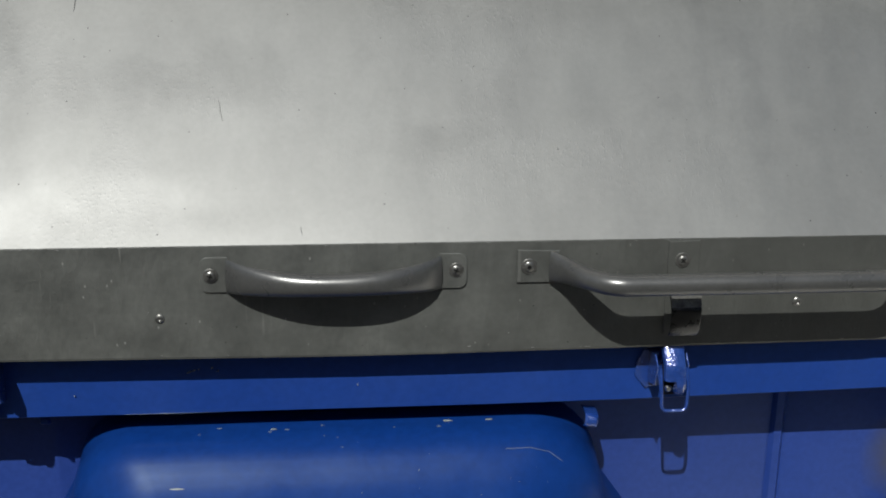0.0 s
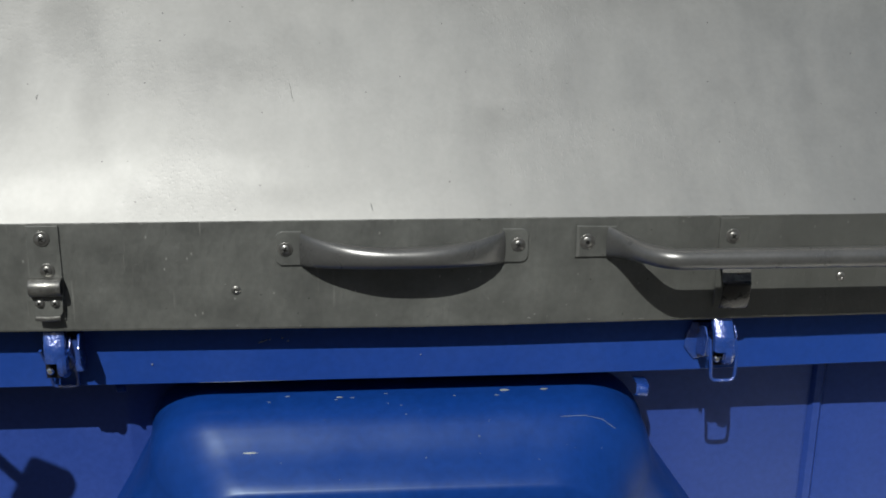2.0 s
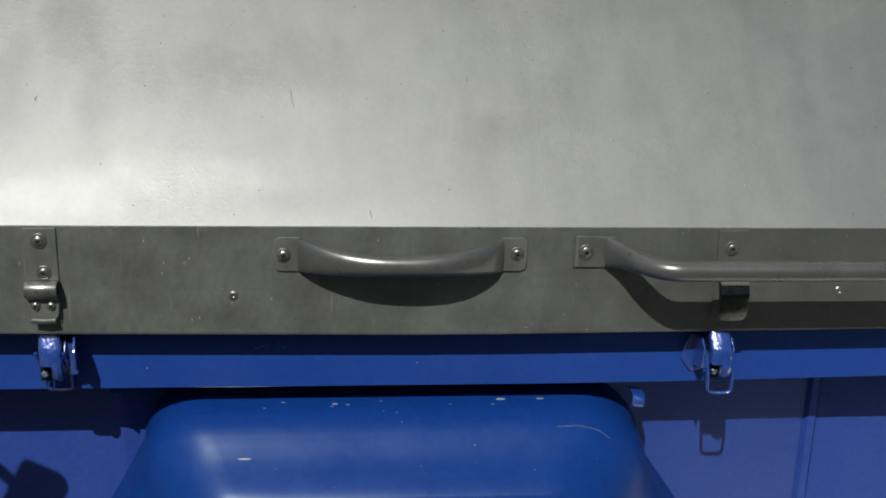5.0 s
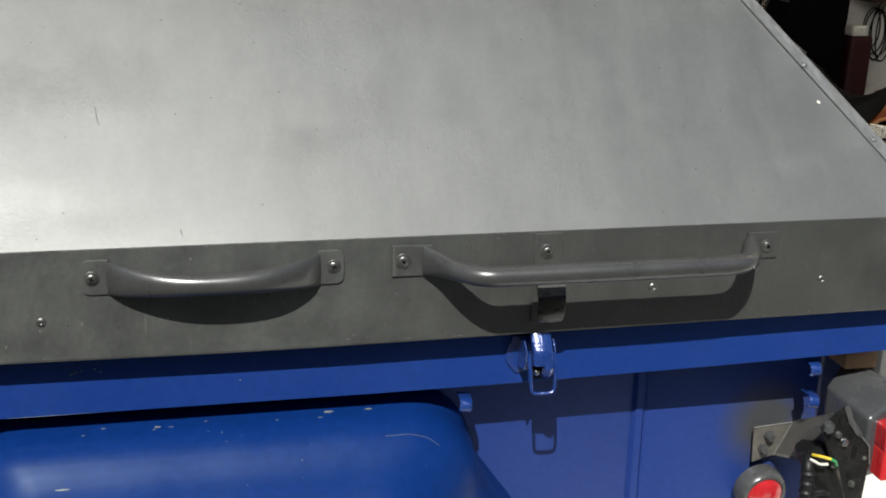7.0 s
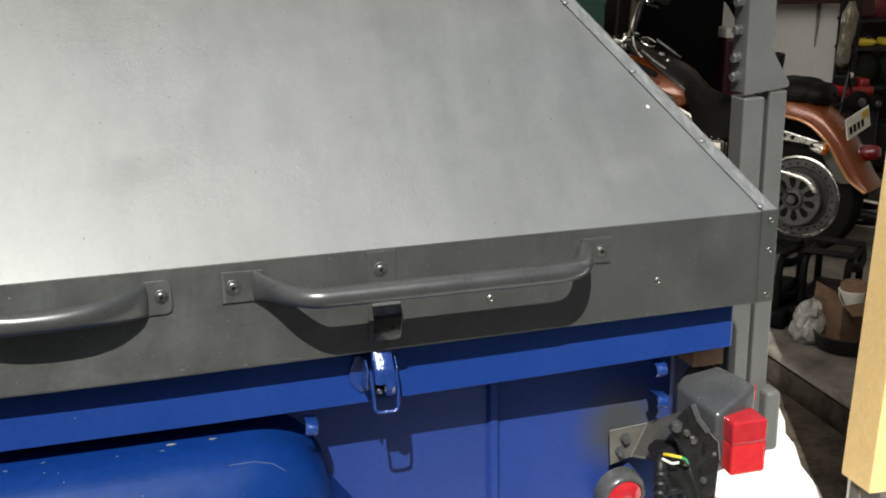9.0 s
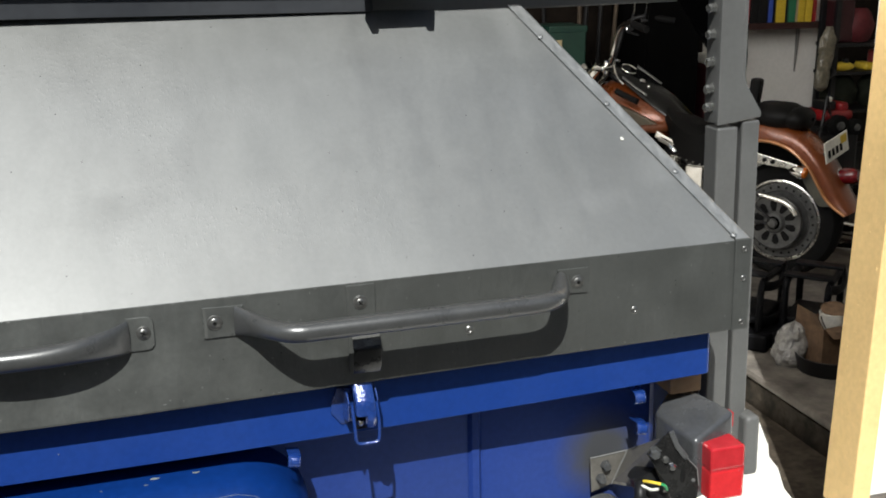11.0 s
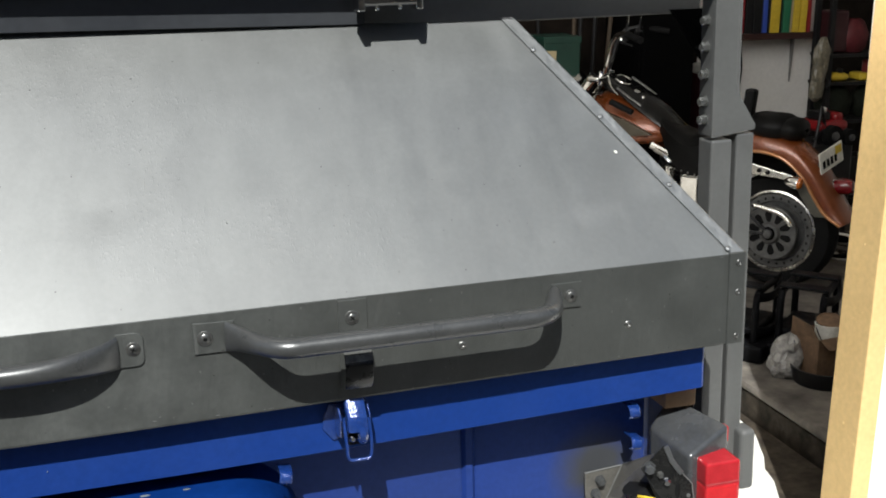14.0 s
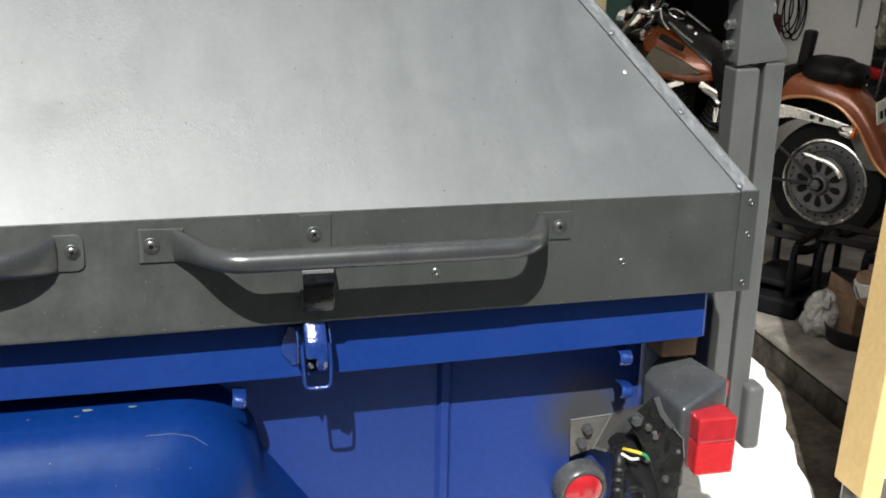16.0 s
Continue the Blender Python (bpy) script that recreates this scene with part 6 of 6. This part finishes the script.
def mower():
    t = thing("toy_tractor", "red machine with small wheels and black frame", "machine", pose(4.29, 5.12, 0.04, 0, 0, 8))
    bm = N()
    box(bm, (-0.10, -0.06, 0.655), (0.11, 0.14, 0.715), 0.025, 3)
    box(bm, (0.02, -0.04, 0.70), (0.09, 0.10, 0.755), 0.02, 3)
    part("body", bm, M_REDPAINT, t)
    part("engine", box(N(), (-0.07, -0.02, 0.71), (0.01, 0.09, 0.765), 0.012, 2), M_BLACK, t)
    part("cap", revolve(N(), [(0, 0.016), (0.018, 0.016), (0.022, 0.010)], (-0.03, 0.0, 0.765), (0, -0.2, 1), 14), M_PLATE, t)
    for x, z, r in ((-0.035, 0.640, 0.058), (0.085, 0.625, 0.045)):
        bm = N()
        revolve(bm, [(-0.02, r * 0.6), (-0.02, r), (0.02, r), (0.02, r * 0.6)], (x, -0.09, z), (0, 1, 0), 22)
        w = part("wheel", bm, M_RUBBER, t)
        bm = N()
        revolve(bm, [(0, r * 0.42), (0.012, r * 0.38), (0.014, r * 0.15)], (x, -0.11, z), (0, -1, 0), 16)
        part("hubcap", bm, M_ALLOY, w)
    for pts in (((-0.155, -0.08, 0.56), (-0.10, -0.06, 0.80)), ((-0.10, -0.06, 0.80), (-0.05, -0.05, 0.66)), ((-0.165, -0.08, 0.62), (-0.07, -0.06, 0.67))):
        part("frame_bar", pipe(N(), pts, 0.009, 8), M_BLACK, t)
    bm = N()
    box(bm, (-0.16, -0.08, -0.01), (0.14, 0.16, 0.60), 0.02)
    part("base", bm, M_BLACK, t)
    return t


mower()
M_OLDRED = surface("old_red_paint", (0.030, 0.003, 0.005), 0.5, 0.0, (0.018, 0.002, 0.003), 9, 0.7)
M_HAZE = surface("hazy_tan_bag", (0.15, 0.13, 0.09), 0.35, 0.0, (0.07, 0.065, 0.045), 22, 0.9, 0.2, 60, 0.8, 40, 0.004)
M_OLIVE = surface("dark_olive_cloth", (0.012, 0.014, 0.009), 0.8, 0.0, (0.006, 0.007, 0.005), 14, 0.7, specular=0.1)
M_CRIMSON = surface("dull_red_cloth", (0.085, 0.004, 0.007), 0.7, 0.0, (0.045, 0.002, 0.004), 9, 0.8)


def clutter_rack():
    """A dark steel shelving unit stacked with small coloured goods."""
    t = thing("shelving_unit", "dark steel shelving unit", "shelving", pose(4.70, 5.5, 0.0))
    for x in (-0.30, 0.62):
        for y in (-0.2, -0.06):
            part("upright", box(N(), (x - 0.015, y - 0.015, 0), (x + 0.015, y + 0.015, 1.9), 0.002), M_BLACK, t)
    for z in (0.25, 0.70, 0.92, 1.08, 1.5):
        part("shelf", box(N(), (-0.32, -0.22, z), (0.64, -0.04, z + 0.02), 0.002), M_BLACK, t)
    goods = [("tool_case", M_BOOKYELLOW, (-0.08, -0.2, 0.941), (-0.01, -0.08, 0.985), "small yellow tool case"), ("fuel_can", M_REDPAINT, (0.02, -0.2, 0.941), (0.12, -0.06, 1.05), "red fuel can"),
             ("crate", M_OLDRED, (-0.28, -0.18, 1.101), (-0.17, -0.05, 1.34), "dark red plastic crate"), ("carton", M_TAN, (0.25, -0.2, 0.721), (0.5, -0.06, 0.89), "tan carton"),
             ("crate", M_BLACK, (-0.26, -0.2, 0.271), (0.1, -0.06, 0.5), "black plastic crate"), ("carton", M_CARD, (0.30, -0.2, 1.101), (0.55, -0.06, 1.35), "brown carton")]
    for nm, mt, lo, hi, lab in goods:
        ob = part(nm, box(N(), lo, hi, 0.016, 3), mt, None)
        ob.matrix_world = t.matrix_world.copy()
        tagged(ob, lab + " on dark steel shelving", nm.replace("_", " "), "goods on shelving")
    # power tool: a tapered yellow body with a dark grip
    tool = thing("power_tool", "yellow power tool with black grip on shelving", "power tool", pose(4.47, 5.33, 0.962), "goods on shelving")
    bm = N()
    revolve(bm, [(-0.085, 0.012), (-0.07, 0.022), (0.02, 0.026), (0.06, 0.022), (0.085, 0.012)], (0, 0, 0.004), (1, 0, -0.03), 16)
    part("body", bm, M_BOOKYELLOW, tool)
    part("grip", box(N(), (0.01, -0.014, -0.02), (0.045, 0.014, 0.05), 0.008, 2), M_BLACK, tool)
    bm = N()
    pipe(bm, [(4.33 + 0.062 * math.cos(a), 5.262 + 0.006 * math.sin(2 * a), 0.945 + 0.036 * math.sin(a)) for a in [2 * math.pi * q / 22 for q in range(22)]], 0.006, 8, closed=True)
    tagged(part("cable_coil", bm, M_BLACK, None), "black cable loop hanging from shelving", "cable")


clutter_rack()


def hanging_bag():
    """A long hazy bag of odds and ends, hung from the shelving's upright."""
    rows = []
    for k in range(17):
        u = k / 16
        r = 0.052 * min(1.0, 0.35 + 3.2 * u) * (1 - 0.25 * u) * (1.0 if k < 16 else 0.3)
        row = []
        for j in range(25):
            a = 2 * math.pi * (j % 24) / 24
            d = Vector((math.cos(a), math.sin(a), 5 * u))
            rr = r * (1 + 0.25 * noise.noise(d * 1.7) + 0.15 * noise.noise(d * 4.0))
            row.append((rr * math.cos(a) - 0.03 * u, rr * math.sin(a) * 0.7, -0.36 * u))
        rows.append(row)
    ob = tagged(part("hanging_bag", sheet(N(), rows, smooth=False), M_HAZE, None), "hazy tan plastic bag hanging from shelving upright", "bag")
    ob.matrix_world = pose(4.325, 5.255, 1.20)


hanging_bag()



# tall red can behind the bike's seat
def red_can():
    t = thing("fuel_can", "tall dark red metal can with white cap", "can")
    t.matrix_world = pose(3.80, 5.62, 0.006)
    bm = N()
    box(bm, (-0.068, -0.07, 0), (0.068, 0.07, 0.972), 0.02, 3)
    part("can_body", bm, M_OLDRED, t)
    bm = N()
    box(bm, (-0.064, -0.06, 0.970), (0.03, 0.06, 1.03), 0.012, 2)
    part("cap", bm, M_PLATE, t, "white plastic cap")


red_can()

# dark cords on the white wall and bags on the shelving
bm = N()
for k in range(5):
    c = Vector((4.112 + 0.020 * k, 5.985 - 0.004 * k, 0.98 - 0.02 * (k % 3)))
    pipe(bm, [c + Vector(((0.055 + 0.012 * (k % 2)) * math.cos(a), 0.003 * math.sin(3 * a), (0.12 + 0.014 * k) * math.sin(a))) for a in [2 * math.pi * q / 24 for q in range(24)]], 0.0042, 8, closed=True)
tagged(part("extension_cord", bm, M_RUBBER, None), "dark extension cord coiled on wall hook", "cord")


def soft_bag(x, y, z, r, h, lab, mat):
    rows = []
    for k in range(11):
        u = k / 10
        rr = r * math.sin(math.pi * min(0.97, max(0.06, 0.12 + 0.82 * u))) ** 0.5
        rows.append([(rr * math.cos(a) * (1 + 0.2 * noise.noise(Vector((math.cos(a), math.sin(a), 3 * u + x)))), 0.7 * rr * math.sin(a), h * u) for a in [2 * math.pi * (q % 18) / 18 for q in range(19)]])
    ob = tagged(part("tool_bag", sheet(N(), rows), mat, None), lab, "bag", "bags on shelving")
    ob.matrix_world = pose(x, y, z)


soft_bag(4.59, 5.37, 1.101, 0.10, 0.19, "dull red cloth bag on steel shelving", M_CRIMSON)
soft_bag(4.50, 5.37, 0.721, 0.115, 0.19, "dark olive cloth bag on steel shelving", M_OLIVE)
soft_bag(4.73, 5.37, 0.721, 0.11, 0.19, "dark olive cloth bag on steel shelving", M_OLIVE)

# green carton with tan side, long tools and a black block behind the bike
M_POLE = surface("old_broom_wood", (0.055, 0.038, 0.022), 0.7)


def back_goods():
    t = thing("green_carton", "green printed carton with tan side", "carton", pose(2.98, 5.55, 0.0, 0, 0, 0))
    part("front", box(N(), (-0.27, -0.12, 0.82), (-0.06, 0.1, 1.22), 0.004), M_GREEN, t)
    part("band", box(N(), (-0.275, -0.125, 1.19), (-0.055, 0.105, 1.225), 0.003), M_GREEN, t)
    part("side_label", box(N(), (-0.26, -0.1245, 0.9), (-0.20, -0.12, 1.15)), M_TAN, t)
    bench = thing("workbench", "dark wooden workbench with shelf", "workbench", pose(2.6, 5.5, 0))
    part("top", box(N(), (-1.0, -0.3, 0.78), (0.64, 0.45, 0.82), 0.004), M_STUD, bench)
    for x in (-0.95, 0.59):
        for y in (-0.25, 0.4):
            part("leg", box(N(), (x - 0.04, y - 0.04, 0.0), (x + 0.04, y + 0.04, 0.78), 0.003), M_STUD, bench)
    for x, y, tilt, mt, lab in ((2.98, 5.72, 2, M_BLACK, "black"), (3.03, 5.72, -2, M_POLE, "brown"), (3.09, 5.72, 1, M_BLACK, "black"), (3.14, 5.72, 3, M_POLE, "brown"), (2.93, 5.9, -4, M_BLACK, "black"), (3.24, 5.9, 3, M_BLACK, "black")):
        bm = N()
        pipe(bm, [(0, 0, 0), (0, 0, 1.7)], 0.012, 10)
        ob = tagged(part("broom", bm, mt, None), f"{lab} broom pole leaning at garage wall", "broom", "broom poles")
        ob.matrix_world = pose(x, y, 0.0 if y < 5.8 else 0.0, 2, tilt, 0)
    # Invented block in flat black, painting the darkness behind the motorcycle.
    c = thing("dark_cabinet", "tall black block standing in for dark background", "cabinet", pose(3.62, 5.7, 0))
    part("body", box(N(), (-0.36, -0.3, 0.0), (-0.03, 0.15, 1.9), 0.004), M_FLAT_BLACK, c)
    part("door", box(N(), (-0.35, -0.32, 0.05), (-0.04, -0.302, 1.88), 0.003), M_FLAT_BLACK, c)


back_goods()
